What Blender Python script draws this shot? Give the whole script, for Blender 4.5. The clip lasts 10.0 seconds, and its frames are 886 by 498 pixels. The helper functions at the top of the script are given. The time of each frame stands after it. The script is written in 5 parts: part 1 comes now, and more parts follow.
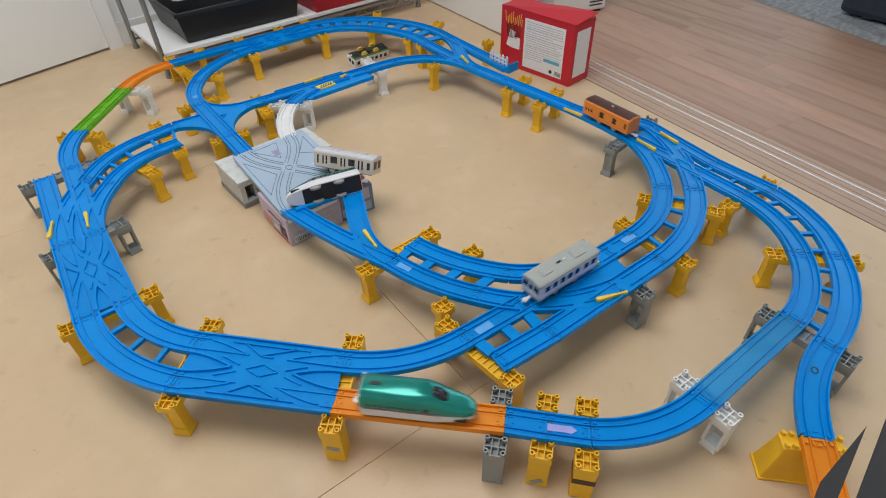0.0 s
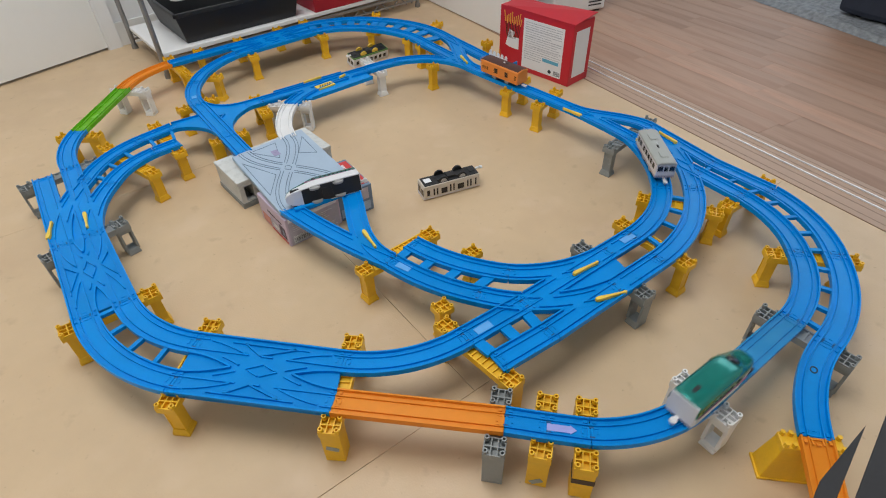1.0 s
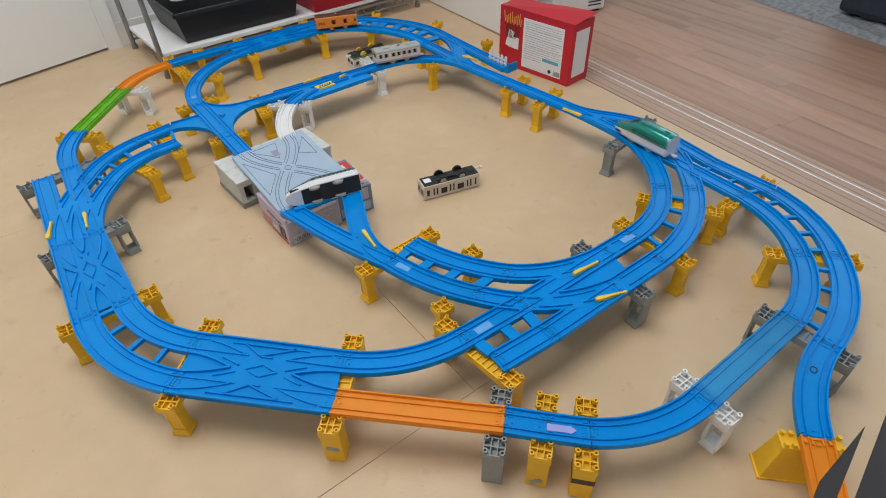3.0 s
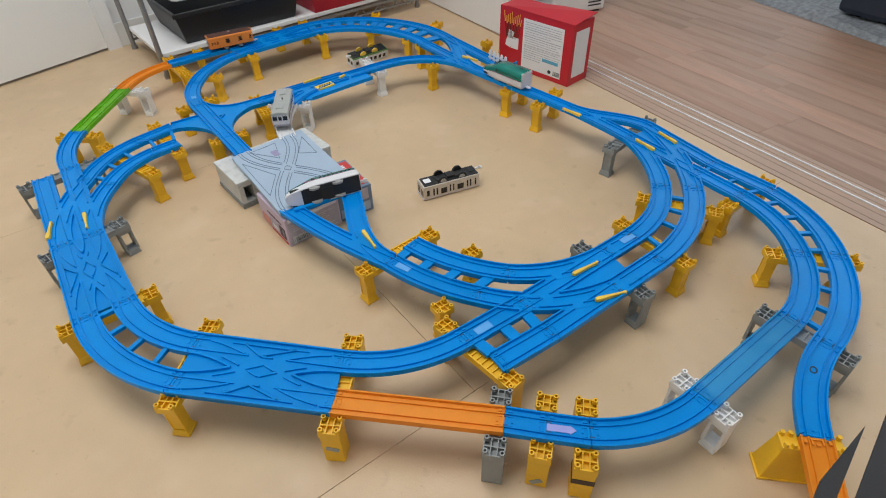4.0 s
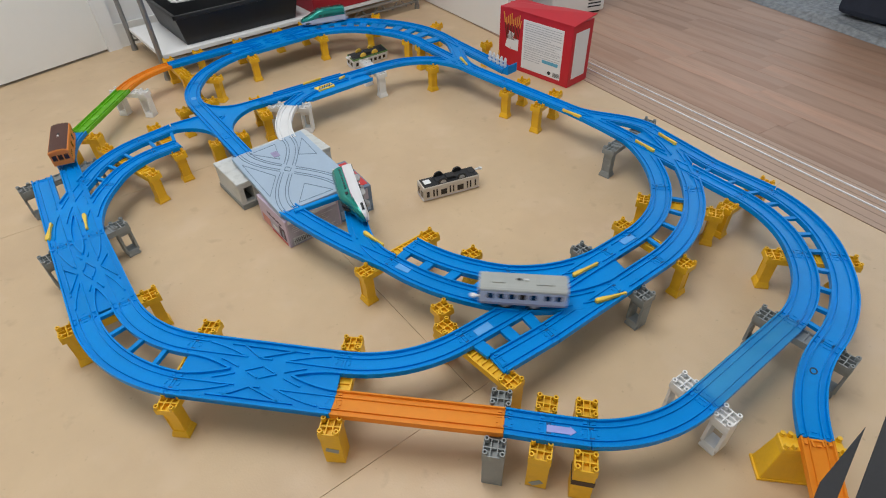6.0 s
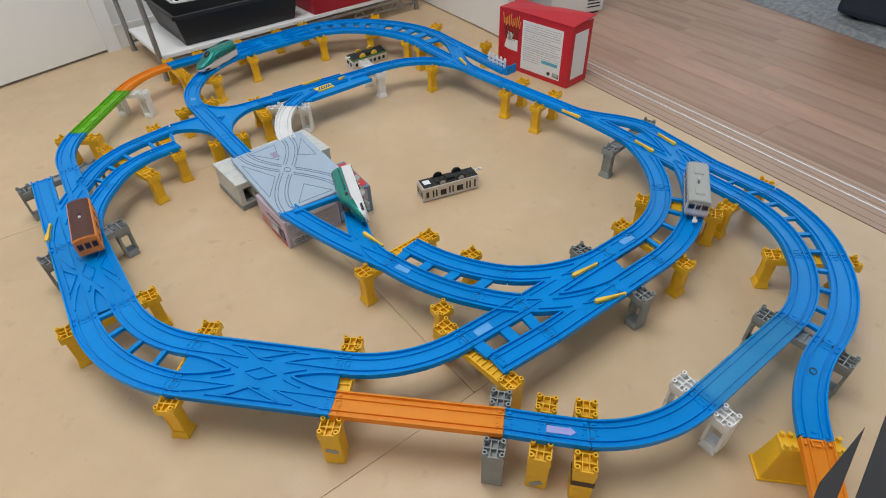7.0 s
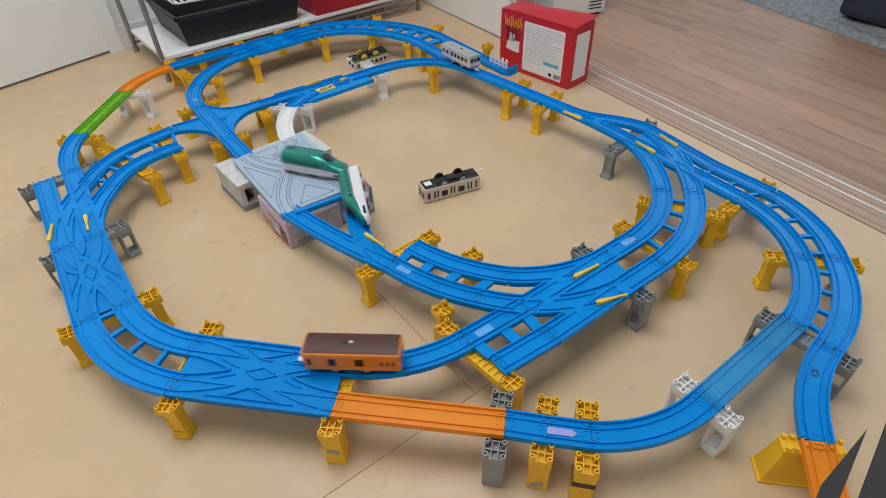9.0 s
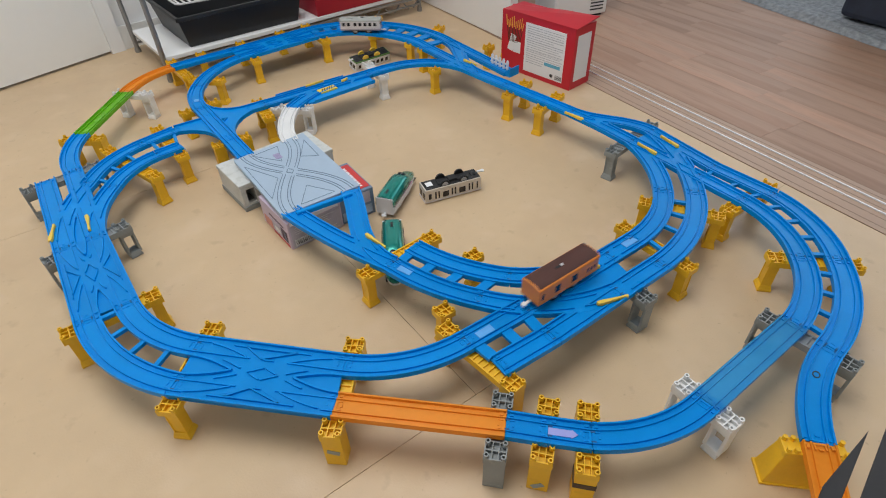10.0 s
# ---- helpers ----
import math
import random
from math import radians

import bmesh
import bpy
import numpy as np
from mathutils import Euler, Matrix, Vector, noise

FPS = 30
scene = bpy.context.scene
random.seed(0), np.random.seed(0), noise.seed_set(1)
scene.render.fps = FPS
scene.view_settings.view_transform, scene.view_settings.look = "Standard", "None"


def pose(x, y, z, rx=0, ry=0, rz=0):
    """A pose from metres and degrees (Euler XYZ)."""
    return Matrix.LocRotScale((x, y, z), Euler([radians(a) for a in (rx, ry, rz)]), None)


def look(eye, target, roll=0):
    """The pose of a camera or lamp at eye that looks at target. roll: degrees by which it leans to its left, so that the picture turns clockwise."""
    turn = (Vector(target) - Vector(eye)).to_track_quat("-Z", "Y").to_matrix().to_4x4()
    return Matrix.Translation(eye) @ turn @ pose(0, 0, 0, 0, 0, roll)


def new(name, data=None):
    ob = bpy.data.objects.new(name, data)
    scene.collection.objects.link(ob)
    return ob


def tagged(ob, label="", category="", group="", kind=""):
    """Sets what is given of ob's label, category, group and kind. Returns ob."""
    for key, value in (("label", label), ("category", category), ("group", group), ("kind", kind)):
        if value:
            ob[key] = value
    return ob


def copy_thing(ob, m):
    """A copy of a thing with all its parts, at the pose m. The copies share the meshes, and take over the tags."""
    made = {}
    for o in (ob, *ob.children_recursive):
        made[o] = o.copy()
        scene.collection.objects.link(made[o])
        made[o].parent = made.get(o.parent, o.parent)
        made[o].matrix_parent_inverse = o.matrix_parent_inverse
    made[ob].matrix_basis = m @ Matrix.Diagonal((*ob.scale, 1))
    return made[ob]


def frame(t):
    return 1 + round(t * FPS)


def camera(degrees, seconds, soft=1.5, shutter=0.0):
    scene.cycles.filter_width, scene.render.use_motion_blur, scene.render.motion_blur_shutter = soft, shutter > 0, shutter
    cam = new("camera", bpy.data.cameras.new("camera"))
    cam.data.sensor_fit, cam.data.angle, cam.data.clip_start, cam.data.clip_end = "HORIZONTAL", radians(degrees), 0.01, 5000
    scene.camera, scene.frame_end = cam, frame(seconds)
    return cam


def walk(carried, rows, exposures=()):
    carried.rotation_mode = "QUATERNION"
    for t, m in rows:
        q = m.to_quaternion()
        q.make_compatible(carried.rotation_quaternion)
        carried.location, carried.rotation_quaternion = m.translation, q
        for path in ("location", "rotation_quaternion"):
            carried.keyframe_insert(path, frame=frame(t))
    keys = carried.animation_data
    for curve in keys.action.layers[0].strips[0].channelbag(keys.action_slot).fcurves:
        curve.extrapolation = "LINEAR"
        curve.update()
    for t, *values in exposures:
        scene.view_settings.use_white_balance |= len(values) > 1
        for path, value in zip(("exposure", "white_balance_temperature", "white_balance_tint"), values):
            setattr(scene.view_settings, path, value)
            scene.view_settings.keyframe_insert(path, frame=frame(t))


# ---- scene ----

from itertools import product

EYE = Vector((-0.3056, -0.3546, 0.6825))
cam = camera(78.0, 10.0, soft=1.05, shutter=0.5)


def aim(tilt, turn):
    """Camera pose: degrees looked down and degrees turned clockwise from north."""
    p, y = radians(tilt), radians(turn)
    way = Vector((math.sin(y) * math.cos(p), math.cos(y) * math.cos(p), -math.sin(p)))
    return look(EYE, EYE + way, -1.911)


walk(cam, [(t, aim(a, b)) for t, a, b in (
    (0.0, 41.027, 35.812), (0.5, 41.027, 35.851), (1.0, 41.027, 35.908), (2.5, 41.027, 35.917),
    (4.0, 41.008, 35.941), (4.5, 40.931, 35.917), (5.5, 40.914, 35.925), (7.0, 40.843, 36.021),
    (7.5, 40.825, 36.005), (8.0, 40.783, 35.933), (8.5, 40.754, 35.900), (9.0, 40.731, 35.851),
    (9.5, 40.683, 35.771), (10.0, 40.654, 35.722))], exposures=[(0.0, -0.08), (10.0, -0.08)])

# ---- light ----
world = bpy.data.worlds.new("world")
scene.world = world
world.use_nodes = True
nt = world.node_tree
sky = nt.nodes.new("ShaderNodeTexSky")
sky.sky_type, sky.sun_disc = "NISHITA", False
sky.sun_elevation, sky.sun_rotation = radians(40), radians(60)
nt.links.new(sky.outputs[0], nt.nodes["Background"].inputs[0])
nt.nodes["Background"].inputs[1].default_value = 0.08


def area(name, m, sx, sy, power, colour):
    d = bpy.data.lights.new(name, "AREA")
    d.shape, d.size, d.size_y, d.energy, d.color = "RECTANGLE", sx, sy, power, colour
    ob = new(name, d)
    ob.matrix_world = m
    return ob


# overhead lamp and cool side window, both out of view, sizes and places assumed
area("ceiling_lamp_light", look((-0.20, 0.55, 2.32), (-0.20, 0.55, 0)), 1.3, 1.3, 34.5, (0.985, 0.99, 0.985))
area("window_light", look((3.3, 0.2, 1.55), (0.0, 0.4, 0.6)), 2.6, 1.5, 19, (0.84, 0.93, 1.0))

# ---- materials ----
def material(name, colour, rough=0.5, metal=0.0, vary=0.08, scale=30.0, bump=0.0, bump_scale=200.0, spec=0.5, clear=1.0,
             coat=0.0, grime=0.0, per_object=0.0):
    """A surface with mottling at two scales, fine relief and, where asked, grime or see-through plastic."""
    m = bpy.data.materials.new(name)
    m.use_nodes = True
    t = m.node_tree
    b = t.nodes["Principled BSDF"]
    co = t.nodes.new("ShaderNodeTexCoord")
    n1, n2 = t.nodes.new("ShaderNodeTexNoise"), t.nodes.new("ShaderNodeTexNoise")
    n1.inputs["Scale"].default_value, n1.inputs["Detail"].default_value = scale, 4
    n2.inputs["Scale"].default_value, n2.inputs["Detail"].default_value = scale * 9, 3
    for n in (n1, n2):
        t.links.new(co.outputs["Object"], n.inputs["Vector"])
    mix = t.nodes.new("ShaderNodeMath")
    mix.operation = "MULTIPLY_ADD"
    mix.inputs[1].default_value = 0.4
    t.links.new(n2.outputs["Fac"], mix.inputs[0])
    t.links.new(n1.outputs["Fac"], mix.inputs[2])
    ramp = t.nodes.new("ShaderNodeValToRGB")
    c = Vector(colour)
    ramp.color_ramp.elements[0].position, ramp.color_ramp.elements[1].position = 0.4, 1.0
    ramp.color_ramp.elements[0].color = (*[max(0, v * (1 - vary - grime)) for v in c], 1)
    ramp.color_ramp.elements[1].color = (*[min(1, v * (1 + vary)) for v in c], 1)
    t.links.new(mix.outputs[0], ramp.inputs[0])
    out = ramp.outputs[0]
    if per_object:
        info, hue = t.nodes.new("ShaderNodeObjectInfo"), t.nodes.new("ShaderNodeHueSaturation")
        rng = t.nodes.new("ShaderNodeMapRange")
        rng.inputs[3].default_value, rng.inputs[4].default_value = 1 - per_object, 1 + per_object
        t.links.new(info.outputs["Random"], rng.inputs[0])
        t.links.new(rng.outputs[0], hue.inputs["Value"])
        t.links.new(out, hue.inputs["Color"])
        out = hue.outputs[0]
    t.links.new(out, b.inputs["Base Color"])
    b.inputs["Metallic"].default_value = metal
    b.inputs["Specular IOR Level"].default_value = spec
    b.inputs["Coat Weight"].default_value = coat
    rr = t.nodes.new("ShaderNodeMapRange")
    rr.inputs[3].default_value, rr.inputs[4].default_value = max(0.02, rough - 0.07), min(1, rough + 0.1)
    t.links.new(n1.outputs["Fac"], rr.inputs[0])
    t.links.new(rr.outputs[0], b.inputs["Roughness"])
    if clear < 1.0:
        tr = t.nodes.new("ShaderNodeBsdfTransparent")
        tr.inputs[0].default_value = (*[min(1, 0.35 + 0.65 * v / max(c)) for v in c], 1)
        ms = t.nodes.new("ShaderNodeMixShader")
        ms.inputs[0].default_value = clear
        t.links.new(tr.outputs[0], ms.inputs[1])
        t.links.new(b.outputs[0], ms.inputs[2])
        t.links.new(ms.outputs[0], t.nodes["Material Output"].inputs["Surface"])
    if bump:
        n3, bm = t.nodes.new("ShaderNodeTexNoise"), t.nodes.new("ShaderNodeBump")
        n3.inputs["Scale"].default_value = bump_scale
        t.links.new(co.outputs["Object"], n3.inputs["Vector"])
        bm.inputs["Strength"].default_value, bm.inputs["Distance"].default_value = bump, 0.001
        t.links.new(n3.outputs["Fac"], bm.inputs["Height"])
        t.links.new(bm.outputs[0], b.inputs["Normal"])
    return m


def flecks(m, scale, start, end, colour, amount, stretch=(1, 1, 1)):
    """Sparse worn or soiled flecks over a material's colour, long in one direction where asked."""
    t = m.node_tree
    b = t.nodes["Principled BSDF"]
    base = b.inputs["Base Color"].links[0].from_socket
    co, mp, n = t.nodes.new("ShaderNodeTexCoord"), t.nodes.new("ShaderNodeMapping"), t.nodes.new("ShaderNodeTexNoise")
    mp.inputs["Scale"].default_value = stretch
    mp.inputs["Location"].default_value = (scale * 0.37, start * 11, 0)
    n.inputs["Scale"].default_value, n.inputs["Detail"].default_value = scale, 3
    r, mx = t.nodes.new("ShaderNodeMapRange"), t.nodes.new("ShaderNodeMixRGB")
    r.inputs[1].default_value, r.inputs[2].default_value, r.inputs[4].default_value = start, end, amount
    mx.inputs[2].default_value = (*colour, 1)
    t.links.new(co.outputs["Object"], mp.inputs[0])
    t.links.new(mp.outputs[0], n.inputs["Vector"])
    t.links.new(n.outputs["Fac"], r.inputs[0])
    t.links.new(r.outputs[0], mx.inputs[0])
    t.links.new(base, mx.inputs[1])
    t.links.new(mx.outputs[0], b.inputs["Base Color"])
    return m


BLUE = material("blue_plastic", (0.0, 0.243, 0.690), 0.30, vary=0.06, scale=18, bump=0.12, bump_scale=600, per_object=0.05, spec=0.15)
ORANGE = material("orange_plastic", (0.88, 0.31, 0.025), 0.34, vary=0.05, scale=20, clear=0.80, spec=0.3)
GREEN = material("green_clear_plastic", (0.14, 0.46, 0.015), 0.25, vary=0.05, scale=20, clear=0.86, spec=0.3)
CLEAR = material("clear_blue_plastic", (0.035, 0.42, 0.80), 0.22, vary=0.05, scale=20, clear=0.48)
WHITE = material("white_plastic", (0.75, 0.76, 0.77), 0.4, vary=0.05, scale=25, bump=0.1)
PIER_WHITE = material("white_block_plastic", (0.80, 0.80, 0.79), 0.4, vary=0.05, scale=25, bump=0.12)
SLOT_SHADE = material("deep_blue_slot_shade", (0.0, 0.085, 0.27), 0.6)
YELLOW = material("yellow_plastic", (0.82, 0.47, 0.015), 0.4, vary=0.08, scale=25, bump=0.12, per_object=0.07)
GREY = material("grey_plastic", (0.25, 0.27, 0.27), 0.45, vary=0.08, scale=25, bump=0.12, per_object=0.06)
LEVER = material("lever_yellow_plastic", (0.80, 0.55, 0.07), 0.4, vary=0.05, scale=40)
PLATE = material("pale_blue_grey_plastic", (0.36, 0.47, 0.60), 0.4, vary=0.05, scale=18, bump=0.1)
DECK = material("grey_white_plastic", (0.58, 0.60, 0.59), 0.5, vary=0.08, scale=20, bump=0.15)
DARK = material("dark_rubber", (0.012, 0.013, 0.015), 0.55, vary=0.2, scale=40)
INK = material("ink", (0.02, 0.02, 0.025), 0.6)
STICKER = material("pale_sticker", (0.11, 0.38, 0.80), 0.35, vary=0.05, scale=40)
LILAC = material("lilac_sticker", (0.33, 0.36, 0.75), 0.35, vary=0.05, scale=40)
MAT_FLOOR = material("beige_floor_mat", (0.617, 0.457, 0.285), 0.4, vary=0.06, scale=3.0, bump=0.2, bump_scale=350, grime=0.02)
flecks(MAT_FLOOR, 26, 0.64, 0.74, (0.40, 0.28, 0.17), 0.35)
flecks(MAT_FLOOR, 5, 0.50, 0.70, (0.54, 0.385, 0.24), 0.5)
flecks(MAT_FLOOR, 110, 0.68, 0.75, (0.30, 0.20, 0.12), 0.35)
flecks(MAT_FLOOR, 9, 0.54, 0.70, (0.69, 0.53, 0.37), 0.45)
flecks(DECK, 60, 0.52, 0.70, (0.42, 0.44, 0.43), 0.6)
flecks(GREY, 90, 0.60, 0.75, (0.40, 0.42, 0.42), 0.4)
flecks(YELLOW, 70, 0.64, 0.78, (0.60, 0.30, 0.02), 0.4)
flecks(BLUE, 55, 0.66, 0.80, (0.05, 0.30, 0.66), 0.35)
WALL = material("white_wall", (0.81, 0.82, 0.83), 0.8, vary=0.02, scale=6)
RED = material("red_card", (0.55, 0.015, 0.03), 0.4, vary=0.05, scale=8)
PAPER = material("white_paper", (0.79, 0.80, 0.82), 0.6, vary=0.03, scale=20)
METAL = material("grey_steel", (0.30, 0.31, 0.32), 0.4, metal=0.8, vary=0.1, scale=30)
BLACK_TUB = material("black_plastic", (0.012, 0.014, 0.017), 0.45, vary=0.2, scale=10)
RED_TUB = material("red_plastic", (0.42, 0.012, 0.03), 0.45, vary=0.1, scale=10)

# ---- mesh helpers ----
def finish(name, bm, mat, parent=None, label="", smooth=False, bevel=0.0):
    bmesh.ops.recalc_face_normals(bm, faces=bm.faces)
    me = bpy.data.meshes.new(name)
    bm.to_mesh(me)
    bm.free()
    for m in (mat if isinstance(mat, (list, tuple)) else [mat]):
        me.materials.append(m)
    if smooth:
        for p in me.polygons:
            p.use_smooth = True
    ob = new(name, me)
    ob.parent = parent
    if bevel:
        bv = ob.modifiers.new("bevel", "BEVEL")
        bv.width, bv.segments, bv.limit_method = bevel, 2, "ANGLE"
    if label:
        tagged(ob, label)
    return ob


def part(name, bm, mat, parent, label="", smooth=False, bevel=0.0):
    return finish(name, bm, mat, parent, label, smooth, bevel)


def box(bm, x0, x1, y0, y1, z0, z1, m=None, top=1.0, index=0):
    """A box; top scales its upper face about its middle."""
    cx, cy = (x0 + x1) / 2, (y0 + y1) / 2
    v = []
    for x, y, z in product((x0, x1), (y0, y1), (z0, z1)):
        k = top if z == z1 else 1.0
        p = Vector((cx + (x - cx) * k, cy + (y - cy) * k, z))
        v.append(bm.verts.new(m @ p if m else p))
    for f in ((0, 1, 3, 2), (4, 6, 7, 5), (0, 4, 5, 1), (2, 3, 7, 6), (0, 2, 6, 4), (1, 5, 7, 3)):
        bm.faces.new([v[i] for i in f]).material_index = index
    return v


def tube(bm, r0, r1, z0, z1, m=None, n=12, index=0):
    m = m or Matrix()
    a = [bm.verts.new(m @ Vector((r0 * math.cos(6.2832 * i / n), r0 * math.sin(6.2832 * i / n), z0))) for i in range(n)]
    b = [bm.verts.new(m @ Vector((r1 * math.cos(6.2832 * i / n), r1 * math.sin(6.2832 * i / n), z1))) for i in range(n)]
    for i in range(n):
        bm.faces.new((a[i], a[(i + 1) % n], b[(i + 1) % n], b[i])).material_index = index
    bm.faces.new(a[::-1]).material_index = index
    bm.faces.new(b).material_index = index


def sweep(bm, path, profile, index=0, close=True):
    """Sweeps a closed profile of (across, up) along (x, y, z, heading) samples."""
    rings = []
    for x, y, z, h in path:
        sx, sy = math.sin(h), -math.cos(h)
        rings.append([bm.verts.new((x + sx * a, y + sy * a, z + u)) for a, u in profile])
    k = len(profile)
    for r, q in zip(rings, rings[1:]):
        for i in range(k):
            bm.faces.new((r[i], r[(i + 1) % k], q[(i + 1) % k], q[i])).material_index = index
    if close:
        bm.faces.new(rings[0][::-1]).material_index = index
        bm.faces.new(rings[-1]).material_index = index


# ---- track system ----
BASE = 0.069     # underside of the track, top of the piers
HALF = 0.0187    # half the width of one track
FLOOR_T, RIB_T, RIM_T = 0.0050, 0.0076, 0.0092


def bend(x0, y0, x1, y1, turn=0.0, step=0.012):
    """Samples (x, y, heading) of an arc from one place to another that turns by so many degrees, left positive."""
    c, h = math.hypot(x1 - x0, y1 - y0), math.atan2(y1 - y0, x1 - x0)
    a = radians(turn)
    n = max(2, round(c / step)) if abs(turn) > 0.5 else 2
    if abs(turn) <= 0.5:
        return [(x0 + (x1 - x0) * i / n, y0 + (y1 - y0) * i / n, h) for i in range(n + 1)]
    r = c / (2 * math.sin(abs(a) / 2))
    s = 1 if a > 0 else -1
    h0 = h - a / 2
    cx, cy = x0 - s * r * math.sin(h0), y0 + s * r * math.cos(h0)
    return [(cx + s * r * math.sin(h0 + a * i / n), cy - s * r * math.cos(h0 + a * i / n), h0 + a * i / n) for i in range(n + 1)]


def ess(x0, y0, h0, x1, y1, h1, n=22):
    """A smooth curve between two places with given headings in degrees."""
    d = math.hypot(x1 - x0, y1 - y0)
    p0, p1 = Vector((x0, y0)), Vector((x1, y1))
    t0 = Vector((math.cos(radians(h0)), math.sin(radians(h0)))) * d * 1.05
    t1 = Vector((math.cos(radians(h1)), math.sin(radians(h1)))) * d * 1.05
    out = []
    for i in range(n + 1):
        s = i / n
        p = p0 * (2 * s**3 - 3 * s**2 + 1) + t0 * (s**3 - 2 * s**2 + s) + p1 * (3 * s**2 - 2 * s**3) + t1 * (s**3 - s**2)
        g = p0 * (6 * s**2 - 6 * s) + t0 * (3 * s**2 - 4 * s + 1) + p1 * (6 * s - 6 * s**2) + t1 * (3 * s**2 - 2 * s)
        out.append((p.x, p.y, math.atan2(g.y, g.x)))
    return out


def lift(path, z0=BASE, z1=None):
    n = len(path) - 1
    z1 = z0 if z1 is None else z1
    return [(x, y, z0 + (z1 - z0) * i / n, h) for i, (x, y, h) in enumerate(path)]


FULL = [(-HALF, 0), (HALF, 0), (HALF, RIM_T), (HALF - 0.0022, RIM_T), (HALF - 0.0028, FLOOR_T), (0.0102, FLOOR_T),
        (0.0098, RIB_T), (0.0085, RIB_T), (0.0081, FLOOR_T), (-0.0081, FLOOR_T), (-0.0085, RIB_T), (-0.0098, RIB_T),
        (-0.0102, FLOOR_T), (-HALF + 0.0028, FLOOR_T), (-HALF + 0.0022, RIM_T), (-HALF, RIM_T)]


def joint(bm, p, z, flip=False):
    """The little plug and socket ridges where two pieces meet."""
    x, y, h = p
    m = Matrix.Translation((x, y, z)) @ Matrix.Rotation(h + (math.pi if flip else 0), 4, "Z")
    for a, b, c, d in ((0.001, 0.0035, -0.0075, 0.0075), (0.0035, 0.010, -0.0070, -0.0052), (0.0035, 0.010, 0.0052, 0.0070),
                       (0.008, 0.0105, -0.0025, 0.0025)):
        box(bm, a, b, c, d, FLOOR_T - 0.0005, FLOOR_T + 0.0011, m)


def connectors(ob, lanes, mat, z0=BASE, z1=BASE):
    done = set()
    for lane in lanes:
        for p, z, flip in ((lane[0], z0, False), (lane[-1], z1, True)):
            if (round(p[0], 2), round(p[1], 2)) in done:
                continue
            done.add((round(p[0], 2), round(p[1], 2)))
            bm = bmesh.new()
            joint(bm, p, z, flip)
            m = Matrix.Translation((p[0], p[1], z)) @ Matrix.Rotation(p[2] + (math.pi if flip else 0), 4, "Z")
            box(bm, -0.003, 0.004, -HALF + 0.003, HALF - 0.003, 0.0008, FLOOR_T - 0.0008, m)
            for s in (-1, 1):
                box(bm, 0.0035, 0.0085, s * 0.0138 - 0.0018, s * 0.0138 + 0.0018, FLOOR_T - 0.0005, FLOOR_T + 0.0016, m)
            part("connector", bm, mat, ob)
            # dark chips laid on the floor stand in for the shade inside connector holes
            if not flip and mat == BLUE:
                for s in (-1, 1):
                    bm = bmesh.new()
                    box(bm, -0.0012, 0.0046, s * 0.0066 - 0.0011, s * 0.0066 + 0.0011, FLOOR_T - 0.0012, FLOOR_T + 0.0013, m)
                    part("slot", bm, SLOT_SHADE, ob)


def single(name, path, mat, label, z0=BASE, z1=None, thing=None):
    bm = bmesh.new()
    sweep(bm, lift(path, z0, z1), FULL)
    ob = finish(name, bm, mat, thing)
    connectors(ob, [path], mat, z0, z0 if z1 is None else z1)
    return ob if thing else tagged(ob, label, "toy track", "toy railway tracks")


def distance(p, path):
    best = 1.0
    for (x0, y0, _), (x1, y1, _) in zip(path, path[1:]):
        dx, dy = x1 - x0, y1 - y0
        s = max(0.0, min(1.0, ((p[0] - x0) * dx + (p[1] - y0) * dy) / max(1e-9, dx * dx + dy * dy)))
        best = min(best, math.hypot(p[0] - x0 - s * dx, p[1] - y0 - s * dy))
    return best


def dense(path, step=0.004):
    out = []
    for (x0, y0, h0), (x1, y1, h1) in zip(path, path[1:]):
        k = max(1, round(math.hypot(x1 - x0, y1 - y0) / step))
        dh = (h1 - h0 + math.pi) % (2 * math.pi) - math.pi
        out += [(x0 + (x1 - x0) * i / k, y0 + (y1 - y0) * i / k, h0 + dh * i / k) for i in range(k)]
    return out + [path[-1]]


